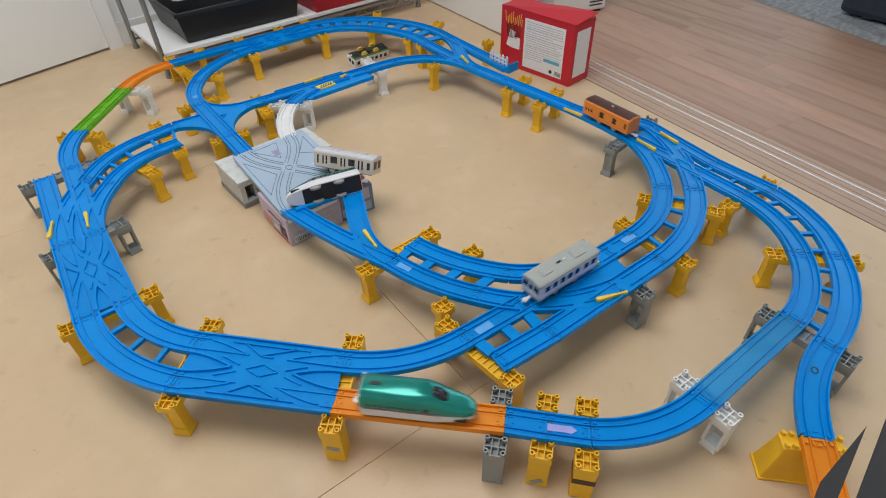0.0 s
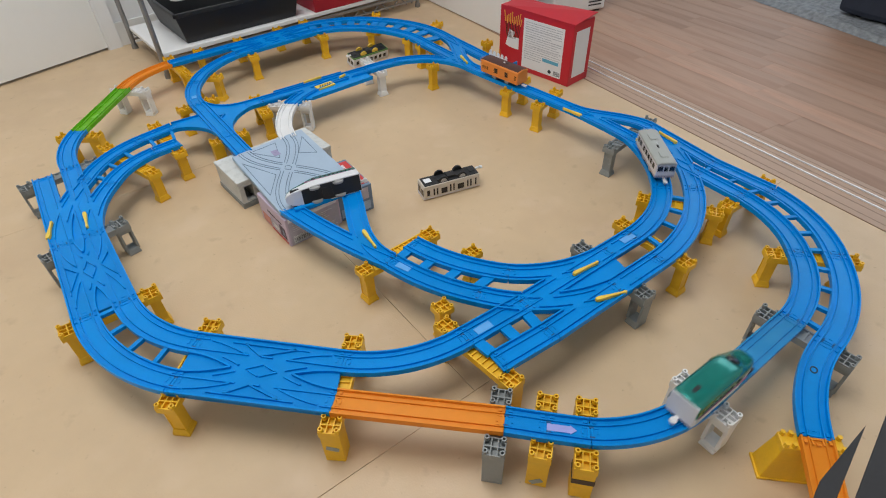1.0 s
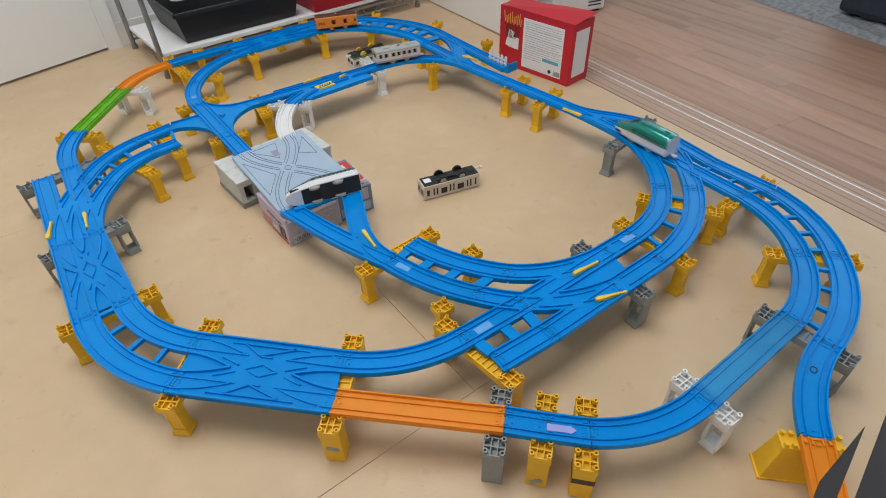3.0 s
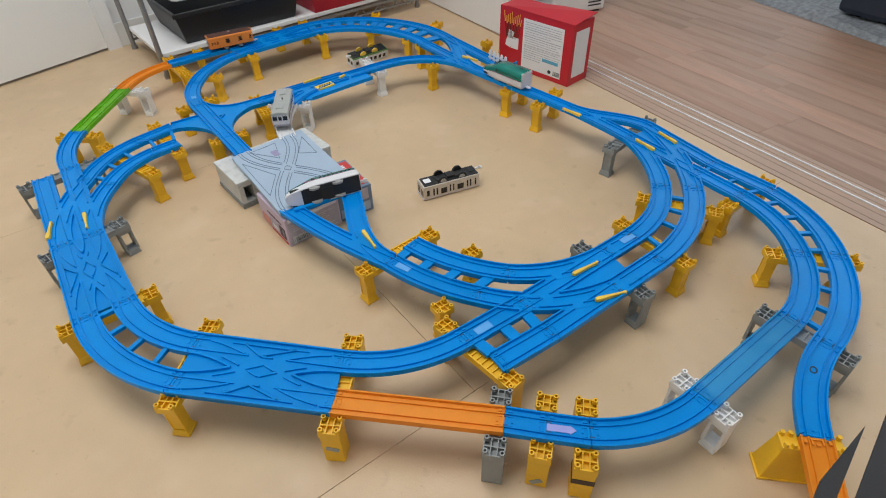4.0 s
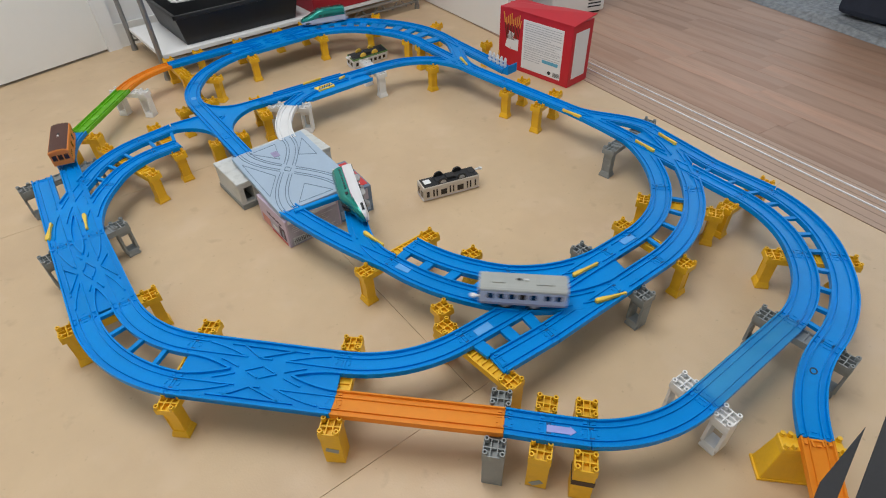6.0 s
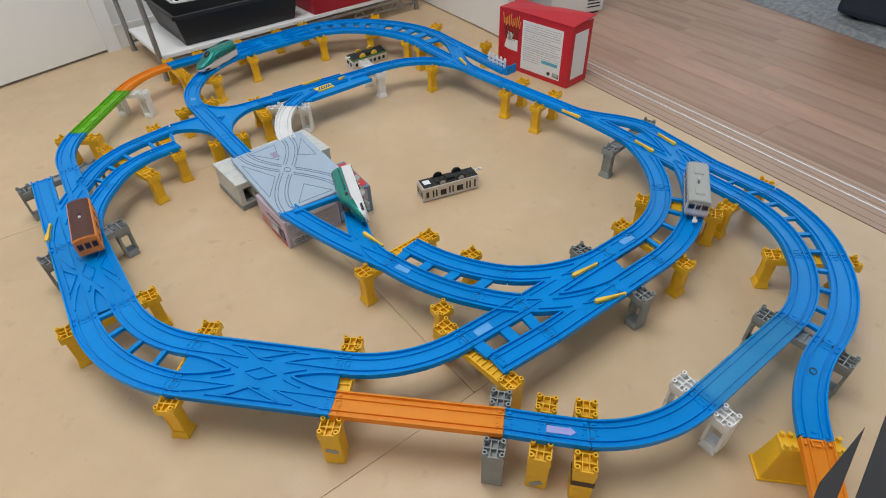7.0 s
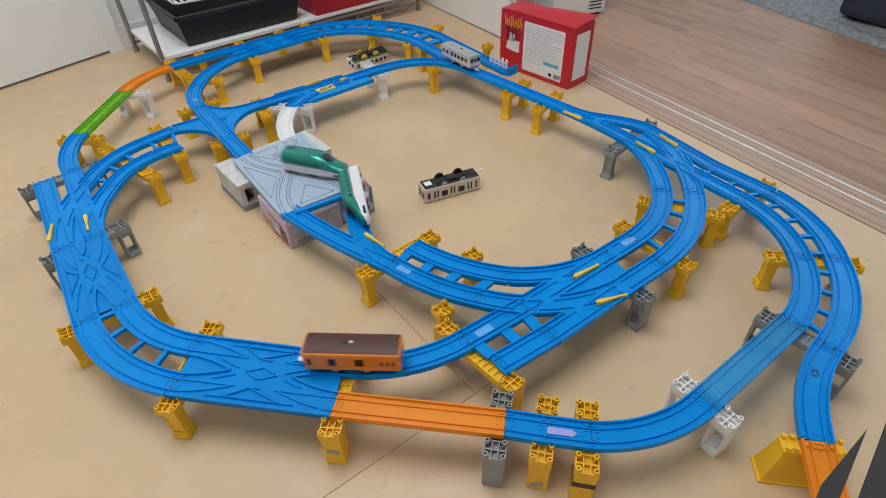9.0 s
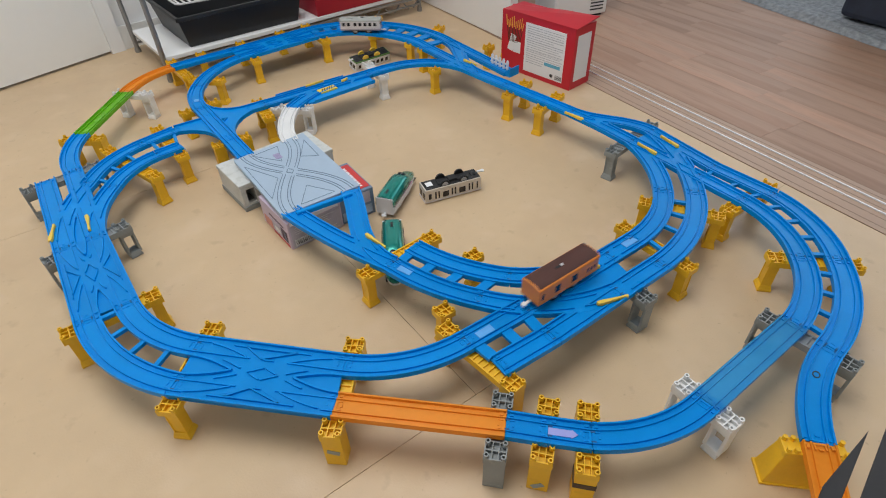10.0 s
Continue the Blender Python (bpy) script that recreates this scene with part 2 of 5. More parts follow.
def network(bm, rails, lanes, fill, z=BASE, ribs=True):
    """Lanes that run through each other: floors, and rims and ribs broken where another lane's wheels pass."""
    if fill:
        f, g = lanes[fill[0]], lanes[fill[1]]
        s0, s1 = fill[2:] or (0.0, 1.0)
        v = [Vector(k[0][:2]).lerp(Vector(k[-1][:2]), s) for k, s in ((f, s0), (f, s1), (g, s1), (g, s0))]
        lo, hi = [bm.verts.new((*p, z + 0.0003)) for p in v], [bm.verts.new((*p, z + FLOOR_T - 0.0001)) for p in v]
        bm.faces.new(lo)
        bm.faces.new(hi)
        for i in range(4):
            bm.faces.new((lo[i], lo[(i + 1) % 4], hi[(i + 1) % 4], hi[i]))
    for j, lane in enumerate(lanes):
        up = 0.00012 * j
        sweep(bm, lift(lane, z), [(-HALF, 0), (HALF, 0), (HALF, FLOOR_T + up), (-HALF, FLOOR_T + up)])
        fine = dense(lane)
        for off, w, top, near in ((0.0092, 0.0009, RIB_T, 0), (-0.0092, 0.0009, RIB_T, 0),
                                  (HALF - 0.0012, 0.0012, RIM_T, 1), (-HALF + 0.0012, 0.0012, RIM_T, 1)):
            run = []
            for x, y, h in fine:
                q = (x + math.sin(h) * off, y - math.cos(h) * off)
                ok = bool(near or ribs)
                for i, other in enumerate(lanes):
                    if i != j:
                        d = distance(q, other)
                        if near:
                            ok = ok and d > HALF - 0.002
                        elif abs(d - 0.0092) < 0.0011:
                            ok = ok and i > j
                        else:
                            ok = ok and not 0.0098 < d < HALF - 0.002
                if ok:
                    run.append((x, y, z, h))
                if (not ok or (x, y, h) == fine[-1]) and run:
                    if len(run) > 2:
                        a, b, hi = off - w - 0.00004 * j, off + w + 0.00004 * j, top + 0.00013 * j
                        sweep(rails, run, [(a, 0.001), (b, 0.001), (b, hi), (a, hi)])
                    run = []


def lever(thing, x, y, turn, z=BASE, length=0.053):
    """The yellow hand lever of a set of points."""
    bm = bmesh.new()
    pts = [(-0.5, 0.0022), (-0.47, 0.0040), (-0.38, 0.0048), (-0.22, 0.0044), (0.0, 0.0030), (0.25, 0.0022), (0.40, 0.0026), (0.47, 0.0030), (0.5, 0.0018)]
    rim = [(a * length, w) for a, w in pts] + [(a * length, -w) for a, w in pts[::-1]]
    lo, hi = [bm.verts.new((a, w * 0.82, -0.003)) for a, w in rim], [bm.verts.new((a, w * 0.72, 0.0026)) for a, w in rim]
    bm.faces.new(lo)
    bm.faces.new(hi)
    for i in range(len(rim)):
        bm.faces.new((lo[i], lo[(i + 1) % len(rim)], hi[(i + 1) % len(rim)], hi[i]))
    ob = part("lever", bm, LEVER, thing, "yellow switch lever", bevel=0.0006)
    ob.matrix_basis = pose(x, y, z + RIM_T, 0, 0, turn)
    return ob


def points(name, lanes, label, levers=(), mat=None, fill=None, ribs=True):
    bm = bmesh.new()
    rails = bmesh.new()
    network(bm, rails, lanes, fill, ribs=ribs)
    ob = finish(name, bm, mat or BLUE)
    part("ridge", rails, mat or BLUE, ob)
    connectors(ob, lanes, mat or BLUE)
    tagged(ob, label, "toy track", "toy railway tracks")
    for a in levers:
        lever(ob, *a)
    return ob


def islands(thing, one, two):
    """The raised triangles of a double crossover, one on each outer side."""
    for lane, other in ((one, two), (two, one)):
        a, b = Vector(lane[0][:2]), Vector(lane[-1][:2])
        along = (b - a).normalized()
        inward = Vector(other[0][:2]) - a
        inward = (inward - along * inward.dot(along)).normalized()
        tri = [a.lerp(b, 0.34) - inward * 0.0088, a.lerp(b, 0.68) - inward * 0.0088, a.lerp(b, 0.47) + inward * 0.0085]
        bm = bmesh.new()
        for p, q in zip(tri, tri[1:] + tri[:1]):
            h = math.atan2(q.y - p.y, q.x - p.x)
            sweep(bm, [(p.x, p.y, BASE, h), (q.x, q.y, BASE, h)], [(-0.0010, 0.001), (0.0010, 0.001), (0.0010, RIB_T + 0.0006), (-0.0010, RIB_T + 0.0006)])
        part("ridge", bm, BLUE, thing)


def double(name, one, two, ties, label, wide=0.0035):
    """Two lanes side by side, held by cross ties."""
    root = new(name)
    tagged(root, label, "toy track", "toy railway tracks")
    for lane in (one, two):
        single("lane", lane, BLUE, "", thing=root)
    n = len(one) - 1
    for s in ties:
        i = min(n - 1, int(s * n))
        a, b = Vector(one[i][:2]).lerp(Vector(one[i + 1][:2]), s * n - i), None
        k = len(two) - 1
        j = min(k - 1, int(s * k))
        b = Vector(two[j][:2]).lerp(Vector(two[j + 1][:2]), s * k - j)
        d = (b - a)
        h = math.atan2(d.y, d.x)
        bm = bmesh.new()
        m = Matrix.Translation((a.x, a.y, BASE)) @ Matrix.Rotation(h, 4, "Z")
        box(bm, HALF - 0.001, d.length - HALF + 0.001, -wide, wide, 0.001, 0.0070, m)
        part("tie", bm, BLUE, root)
    return root

PLAIN = "blue plastic toy railway track raised on block piers"
# front line
front_cross = points("crossover_track", [bend(-0.3435, 0.2231, -0.1869, 0.0610), bend(-0.2975, 0.2708, -0.1459, 0.1086),
                           ess(-0.3435, 0.2231, -46.1, -0.1459, 0.1086, -46.2), ess(-0.2975, 0.2708, -46.2, -0.1869, 0.0610, -46.1)],
       "blue plastic double crossover track with raised triangles", fill=(0, 1))
islands(front_cross, bend(-0.3435, 0.2231, -0.1869, 0.0610), bend(-0.2975, 0.2708, -0.1459, 0.1086))
single("straight_track", bend(-0.1869, 0.0610, -0.0317, -0.0947), ORANGE, "translucent orange straight toy track")
single("short_track", bend(-0.0317, -0.0947, 0.0032, -0.1335), BLUE, "short blue plastic toy track")
single("short_track", bend(0.0032, -0.1335, 0.0388, -0.1712), BLUE, "short blue plastic toy track with a lilac sticker")
single("curved_track", bend(0.0388, -0.1712, 0.1895, -0.2267, 43.7), BLUE, PLAIN)
single("straight_track", bend(0.1895, -0.2267, 0.4064, -0.2278), CLEAR, "clear pale blue straight toy track")
# outer double curve
double("double_curved_track", bend(0.4064, -0.2278, 0.5538, -0.1615, 38.7), bend(0.3998, -0.2805, 0.5937, -0.2008, 38.5), (0.08, 0.3, 0.55, 0.8), "blue plastic double curved track with cross ties")
double("double_curved_track", bend(0.5538, -0.1615, 0.6292, -0.0141, 44.1), bend(0.5937, -0.2008, 0.6860, -0.0422, 43.6), (0.05, 0.3, 0.55, 0.8), "blue plastic double curved track with cross ties")
double("double_straight_track", bend(0.6292, -0.0141, 0.6351, 0.0824), bend(0.6860, -0.0422, 0.6870, 0.0825), (0.05, 0.45, 0.92), "short blue plastic double track with cross ties")
single("curved_track", bend(0.3998, -0.2805, 0.2439, -0.3399, 33.8), BLUE, PLAIN)
single("slope_track", bend(0.2439, -0.3399, 0.1110, -0.4704), ORANGE, "orange sloping toy track going down to the floor", BASE, 0.015)
# right hand junction
points("double_points_track", [bend(0.6351, 0.0824, 0.6443, 0.2512), bend(0.6870, 0.0825, 0.7135, 0.2522),
                               bend(0.5424, 0.0964, 0.6443, 0.2512, 30.6), bend(0.5839, 0.0550, 0.7135, 0.2522, 30.5)],
       "blue plastic double junction track with yellow levers", ((0.6400, 0.2084, 83.5), (0.7012, 0.1963, 79.0)), fill=(0, 1, 0.35, 1.0))
points("points_track", [bend(0.6443, 0.2512, 0.6480, 0.4281, 8.0), ess(0.7135, 0.2522, 84.0, 0.6480, 0.4281, 92.6)],
       "blue plastic points track with a yellow lever", ((0.6314, 0.4072, 95.8),))
single("straight_track", bend(0.6480, 0.4281, 0.6302, 0.6446), BLUE, PLAIN)
single("short_track", bend(0.6302, 0.6446, 0.6212, 0.7541), BLUE, PLAIN)
# inner double curve
double("double_curved_track", bend(0.3778, 0.0337, 0.5424, 0.0964, 42.1), bend(0.3632, -0.0304, 0.5839, 0.0550, 41.9), (0.12, 0.4, 0.62, 0.82), "blue plastic double curved track with cross ties")
points("double_points_track", [bend(0.3778, 0.0337, 0.1256, 0.0341), bend(0.3632, -0.0304, 0.1160, -0.0288),
                               bend(0.3183, 0.0338, 0.1513, 0.0982, -45.8), bend(0.2621, -0.0297, 0.0818, 0.0895, -48.8)],
       "blue plastic double junction track with yellow levers", ((0.2522, 0.0274, -6.1), (0.2355, -0.0381, -20.2)), fill=(0, 1, 0.25, 0.74))
double("double_straight_track", bend(0.1256, 0.0341, 0.0141, 0.0384), bend(0.1160, -0.0288, 0.0219, -0.0231), (0.1, 0.5, 0.95), "short blue plastic double track with an open end", 0.0085)
single("curved_track", bend(0.0141, 0.0384, -0.1459, 0.1086, -45.3), BLUE, PLAIN)
double("double_curved_track", bend(0.1513, 0.0982, 0.0705, 0.2588, -30.3), bend(0.0818, 0.0895, 0.0173, 0.2425, -23.9), (0.1, 0.4, 0.68, 0.95), "blue plastic double curved track with cross ties", 0.0080)
fork = points("points_track", [bend(0.0173, 0.2425, -0.0508, 0.4884, -11.6), ess(0.0173, 0.2425, 111.1, 0.0712, 0.4751, 75.3)],
       "blue plastic points track with a yellow lever", ((0.0276, 0.3098, -87.6),))
bm = bmesh.new()
sweep(bm, [(x, y, BASE, h) for x, y, h in dense(bend(-0.0453, 0.4705, 0.0666, 0.4615), 0.02)], [(-0.005, 0.001), (0.005, 0.001), (0.005, 0.009), (0.0036, 0.0105), (-0.0036, 0.0105), (-0.005, 0.009)])
part("crossbar", bm, BLUE, fork)
# left side
double("double_curved_track", bend(-0.3568, 0.4265, -0.2975, 0.2708, 41.8), bend(-0.4128, 0.4281, -0.3435, 0.2231, 41.4), (0.06, 0.3, 0.55, 0.8), "blue plastic double curved track with cross ties")
left_cross = points("crossover_track", [bend(-0.4097, 0.6411, -0.4128, 0.4281), bend(-0.3594, 0.6413, -0.3568, 0.4265),
                           ess(-0.4097, 0.6411, -89.7, -0.3568, 0.4265, -90.1), ess(-0.3594, 0.6413, -90.1, -0.4128, 0.4281, -89.6)],
       "blue plastic double crossover track with raised triangles", fill=(0, 1))
islands(left_cross, bend(-0.4097, 0.6411, -0.4128, 0.4281), bend(-0.3594, 0.6413, -0.3568, 0.4265))
points("double_points_track", [bend(-0.4040, 0.9060, -0.4097, 0.6411), bend(-0.3510, 0.9124, -0.3594, 0.6413),
                               bend(-0.4097, 0.6411, -0.3326, 0.8375, -38.3), bend(-0.3594, 0.6413, -0.2982, 0.7896, -34.8)],
       "blue plastic double junction track with yellow levers", ((-0.4204, 0.6939, 74.6), (-0.3619, 0.6857, -95.3)), fill=(0, 1, 0.42, 1.0))
double("double_curved_track", bend(-0.3326, 0.8375, -0.2034, 0.9362, -46.3), bend(-0.2982, 0.7896, -0.1905, 0.8635, -46.8), (0.1, 0.4, 0.7), "blue plastic double curved track with cross ties")
double("double_straight_track", bend(-0.2034, 0.9362, -0.1240, 0.9532), bend(-0.1905, 0.8635, -0.1381, 0.8697), (0.2, 0.9), "short blue plastic double track with an open end")
single("curved_track", bend(-0.3510, 0.9124, -0.3041, 1.0762, -38.8), BLUE, PLAIN)
single("straight_track", bend(-0.3041, 1.0762, -0.1651, 1.2548), GREEN, "translucent green straight toy track")
single("curved_track", bend(-0.1651, 1.2548, -0.0177, 1.3450, -46.9), ORANGE, "orange curved toy track")
# back line
single("straight_track", bend(-0.0177, 1.3450, 0.1569, 1.3533), BLUE, PLAIN)
points("crossover_track", [bend(0.1569, 1.3533, 0.4200, 1.3690), bend(0.1616, 1.2848, 0.4160, 1.3010),
                           ess(0.1569, 1.3533, 3.5, 0.4160, 1.3010, 3.5), ess(0.1616, 1.2848, 3.5, 0.4200, 1.3690, 3.5)],
       "blue plastic double crossover track at the back", fill=(0, 1))
double("double_curved_track", bend(0.4200, 1.3690, 0.6367, 1.2470, -56.0), bend(0.4160, 1.3010, 0.5742, 1.1980, -56.0), (0.06, 0.24, 0.42, 0.60, 0.78, 0.95), "blue plastic double curved track with cross ties", 0.0115)
double("double_curved_track", bend(0.6367, 1.2470, 0.7047, 0.9826, -46.0), bend(0.5742, 1.1980, 0.6262, 0.9908, -45.5), (0.06, 0.28, 0.48, 0.68, 0.92), "blue plastic double curved track with cross ties", 0.0125)
throat = points("points_track", [bend(0.6212, 0.7541, 0.6262, 0.9908), bend(0.6212, 0.7541, 0.4862, 0.9326, 80.9), bend(0.7047, 0.9826, 0.6887, 0.6925), ess(0.6212, 0.7541, 92.7, 0.7047, 0.9826, 84.6)],
       "blue plastic points track with a yellow lever", ((0.6449, 0.8207, -106.7),))
# siding
single("curved_track", bend(0.4862, 0.9326, 0.3942, 0.9384, 13.5), BLUE, PLAIN)
siding = points("points_track", [bend(0.3942, 0.9384, 0.0949, 0.9463), bend(0.3271, 0.9363, 0.1406, 0.8821, 42.1)],
       "blue plastic points track with yellow levers and a striped decal", ((0.2448, 0.9693, 3.2), (0.3175, 0.9378, 21.1, BASE, 0.022)))
bm = bmesh.new()
edge = ((0.1841, 0.8811), (0.2016, 0.8754), (0.3804, 0.8843), (0.3832, 0.9389), (0.1856, 0.9383))
lo, hi = [bm.verts.new((x, y, BASE + 0.0004)) for x, y in edge], [bm.verts.new((x, y, BASE + FLOOR_T - 0.0003)) for x, y in edge]
bm.faces.new(lo)
bm.faces.new(hi)
for i in range(5):
    bm.faces.new((lo[i], lo[(i + 1) % 5], hi[(i + 1) % 5], hi[i]))
part("side_plate", bm, BLUE, siding)
bm = bmesh.new()
sweep(bm, [(x, y, BASE, h) for x, y, h in bend(0.3300, 0.9401, 0.1350, 0.9452)], [(HALF + 0.0001, 0.0004), (HALF + 0.0130, 0.0004), (HALF + 0.0130, RIB_T), (HALF + 0.0115, RIB_T), (HALF + 0.0112, FLOOR_T - 0.0004), (HALF + 0.0001, FLOOR_T - 0.0004)])
part("lever_plate", bm, BLUE, siding)
bm = bmesh.new()
sweep(bm, [(x, y, BASE, h) for x, y, h in bend(0.1969, 0.8767, 0.3804, 0.8857)], [(-0.0012, 0), (0.0012, 0), (0.0012, RIM_T), (-0.0012, RIM_T)])
part("ridge", bm, BLUE, siding)
single("curved_track", bend(0.1406, 0.8821, 0.0631, 0.7296, 35.5), WHITE, "white plastic curved toy track beside a grey crossing plate")
# loop and crossing
single("curved_track", bend(0.1616, 1.2848, 0.0024, 1.1695, 44.1), BLUE, PLAIN)
single("curved_track", bend(0.0024, 1.1695, -0.0412, 1.0310, 35.5), BLUE, PLAIN)
crossing = points("crossing_track", [bend(-0.0412, 1.0310, -0.0406, 0.7301), bend(0.0949, 0.9463, -0.1246, 0.9539),
                          bend(-0.0412, 1.0310, 0.0598, 0.9477, 85.6), bend(-0.1246, 0.9539, -0.0408, 0.8440, -77.0), bend(0.0598, 0.9477, -0.0408, 0.8248, 76.1)],
       "blue plastic crossing track with curved links", ribs=False)
for off, top in ((-HALF + 0.0012, RIM_T), (HALF - 0.0012, RIM_T), (-0.0092, RIB_T), (0.0092, RIB_T)):
    bm = bmesh.new()
    sweep(bm, [(x, y, BASE, h) for x, y, h in bend(-0.0412, 1.0260, -0.0406, 0.7360)], [(off - 0.0010, 0.001), (off + 0.0010, 0.001), (off + 0.0010, top + 0.0008), (off - 0.0010, top + 0.0008)])
    part("ridge", bm, BLUE, crossing)
bm = bmesh.new()
for i in range(7):
    box(bm, -HALF, HALF, -0.004 - 0.003 * i, -0.001 - 0.003 * i, 0.001, 0.010 + 0.0024 * i)
stop = finish("track_stop", bm, BLUE)
stop.matrix_world = pose(0.6902, 0.6999, BASE, 0, 0, 7.0)
tagged(stop, "blue plastic end stop closing a stub track", "track stop")

def relief(bm, xs, ys, bottom, high, low, cells):
    """A block whose top has recessed cells between ridges, in one closed mesh."""
    known = {}

    def at(x, y, z):
        k = (round(x, 6), round(y, 6), round(z, 6))
        if k not in known:
            known[k] = bm.verts.new(k)
        return known[k]

    def level(i, j):
        if 0 <= i < len(xs) - 1 and 0 <= j < len(ys) - 1:
            return low if (i, j) in cells else high
        return bottom

    def wall(a, b, z0, z1):
        if z0 != z1:
            bm.faces.new((at(*a, z0), at(*b, z0), at(*b, z1), at(*a, z1)))

    for i in range(len(xs) - 1):
        for j in range(len(ys) - 1):
            z = level(i, j)
            bm.faces.new([at(x, y, z) for x, y in ((xs[i], ys[j]), (xs[i + 1], ys[j]), (xs[i + 1], ys[j + 1]), (xs[i], ys[j + 1]))])
            wall((xs[i], ys[j]), (xs[i], ys[j + 1]), level(i - 1, j), z)
            wall((xs[i], ys[j]), (xs[i + 1], ys[j]), level(i, j - 1), z)
            if i == len(xs) - 2:
                wall((xs[-1], ys[j]), (xs[-1], ys[j + 1]), bottom, z)
            if j == len(ys) - 2:
                wall((xs[i], ys[-1]), (xs[i + 1], ys[-1]), bottom, z)
    bm.faces.new([at(x, y, bottom) for x, y in ((xs[0], ys[0]), (xs[-1], ys[0]), (xs[-1], ys[-1]), (xs[0], ys[-1]))])


def tower_parts(root, mat, kind):
    """One tower of a block pier, standing at the root's origin: foot, column, cap with its moulded grid, and four ring studs."""
    bm = bmesh.new()
    if kind == "block":
        box(bm, -0.0132, 0.0132, -0.0119, 0.0119, 0.0, BASE - 0.0116)
    elif kind == "portal":
        for y0, y1 in ((-0.0125, -0.0080), (0.0080, 0.0125)):
            box(bm, -0.0100, 0.0100, y0, y1, 0.008, 0.048)
        box(bm, -0.0100, 0.0100, -0.0125, 0.0125, 0.048, BASE - 0.0116)
    else:
        box(bm, -0.0086, 0.0086, -0.0072, 0.0072, 0.012, BASE - 0.0116)
        box(bm, -0.0098, -0.0078, -0.0084, 0.0084, 0.012, BASE - 0.0116)
        box(bm, 0.0078, 0.0098, -0.0084, 0.0084, 0.012, BASE - 0.0116)
    part("column", bm, mat, root, bevel=0.0007)
    if kind != "block":
        bm = bmesh.new()
        box(bm, -0.0126, 0.0126, -0.0112, 0.0112, 0.0, 0.005)
        box(bm, -0.0123, 0.0123, -0.0109, 0.0109, 0.005, 0.0125, top=0.82)
        part("foot", bm, mat, root, bevel=0.0008)
    bm = bmesh.new()
    xs = [-0.0138, -0.0122, -0.0048, -0.0034, 0.0034, 0.0048, 0.0122, 0.0138]
    ys = [-0.0125, -0.0109, -0.0008, 0.0008, 0.0109, 0.0125]
    low = {(1, 1), (1, 3), (3, 1), (3, 3), (5, 1), (5, 3)}
    relief(bm, xs, ys, BASE - 0.0115, BASE - 0.0006, BASE - 0.0066, low)
    part("cap", bm, mat, root)
    for a, b in product((-0.0104, 0.0104), (-0.0092, 0.0092)):
        bm = bmesh.new()
        n = 10
        rings = [[bm.verts.new((a + r * math.cos(6.2832 * i / n), b + r * math.sin(6.2832 * i / n), z)) for i in range(n)]
                 for r, z in ((0.0036, BASE - 0.0030), (0.0034, BASE + 0.0044), (0.0018, BASE + 0.0044), (0.0016, BASE - 0.0010))]
        for p, q in zip(rings, rings[1:]):
            for i in range(n):
                bm.faces.new((p[i], p[(i + 1) % n], q[(i + 1) % n], q[i]))
        bm.faces.new(rings[-1])
        part("stud", bm, mat, root)


TOWERS = {}
for colour, mat in (("yellow", YELLOW), ("grey", GREY), ("white", PIER_WHITE)):
    for kind in ("block", "portal", "column"):
        root = new("bridge_pier")
        tower_parts(root, mat, kind)
        TOWERS[colour, kind] = (root, mat)

LOOKS = {"block": "solid plastic block pier with ring studs", "portal": "plastic frame pier with an open leg", "column": "plastic column pier with a wide foot"}


def bridge(colour, kind, x0, y0, x1=None, y1=None):
    """A pier of one tower, or of two joined by a beam under the track."""
    source, mat = TOWERS[colour, kind]
    if x1 is None:
        ob = copy_thing(source, pose(x0, y0, 0, 0, 0, 0))
        return tagged(ob, colour + " " + LOOKS[kind], "bridge pier", "block bridge piers")
    turn = math.degrees(math.atan2(y1 - y0, x1 - x0)) - 90
    root = copy_thing(source, pose(x0, y0, 0, 0, 0, turn))
    d = math.hypot(x1 - x0, y1 - y0)
    for o in list(root.children):
        c = o.copy()
        scene.collection.objects.link(c)
        c.parent = root
        c.location = (0, d, 0)
    bm = bmesh.new()
    for a in (-0.0135, 0.0110):
        box(bm, a, a + 0.0025, 0.0126, d - 0.0126, BASE - 0.012, BASE - 0.0006)
    for i in range(int(d / 0.010)):
        y = 0.015 + i * 0.010
        if y < d - 0.016:
            box(bm, -0.0112, 0.0112, y, y + 0.0022, BASE - 0.0105, BASE - 0.0016)
    box(bm, -0.0112, 0.0112, 0.0126, d - 0.0126, BASE - 0.0118, BASE - 0.0045)
    part("beam", bm, mat, root)
    return tagged(root, colour + " " + LOOKS[kind] + " under the track", "bridge pier", "block bridge piers")


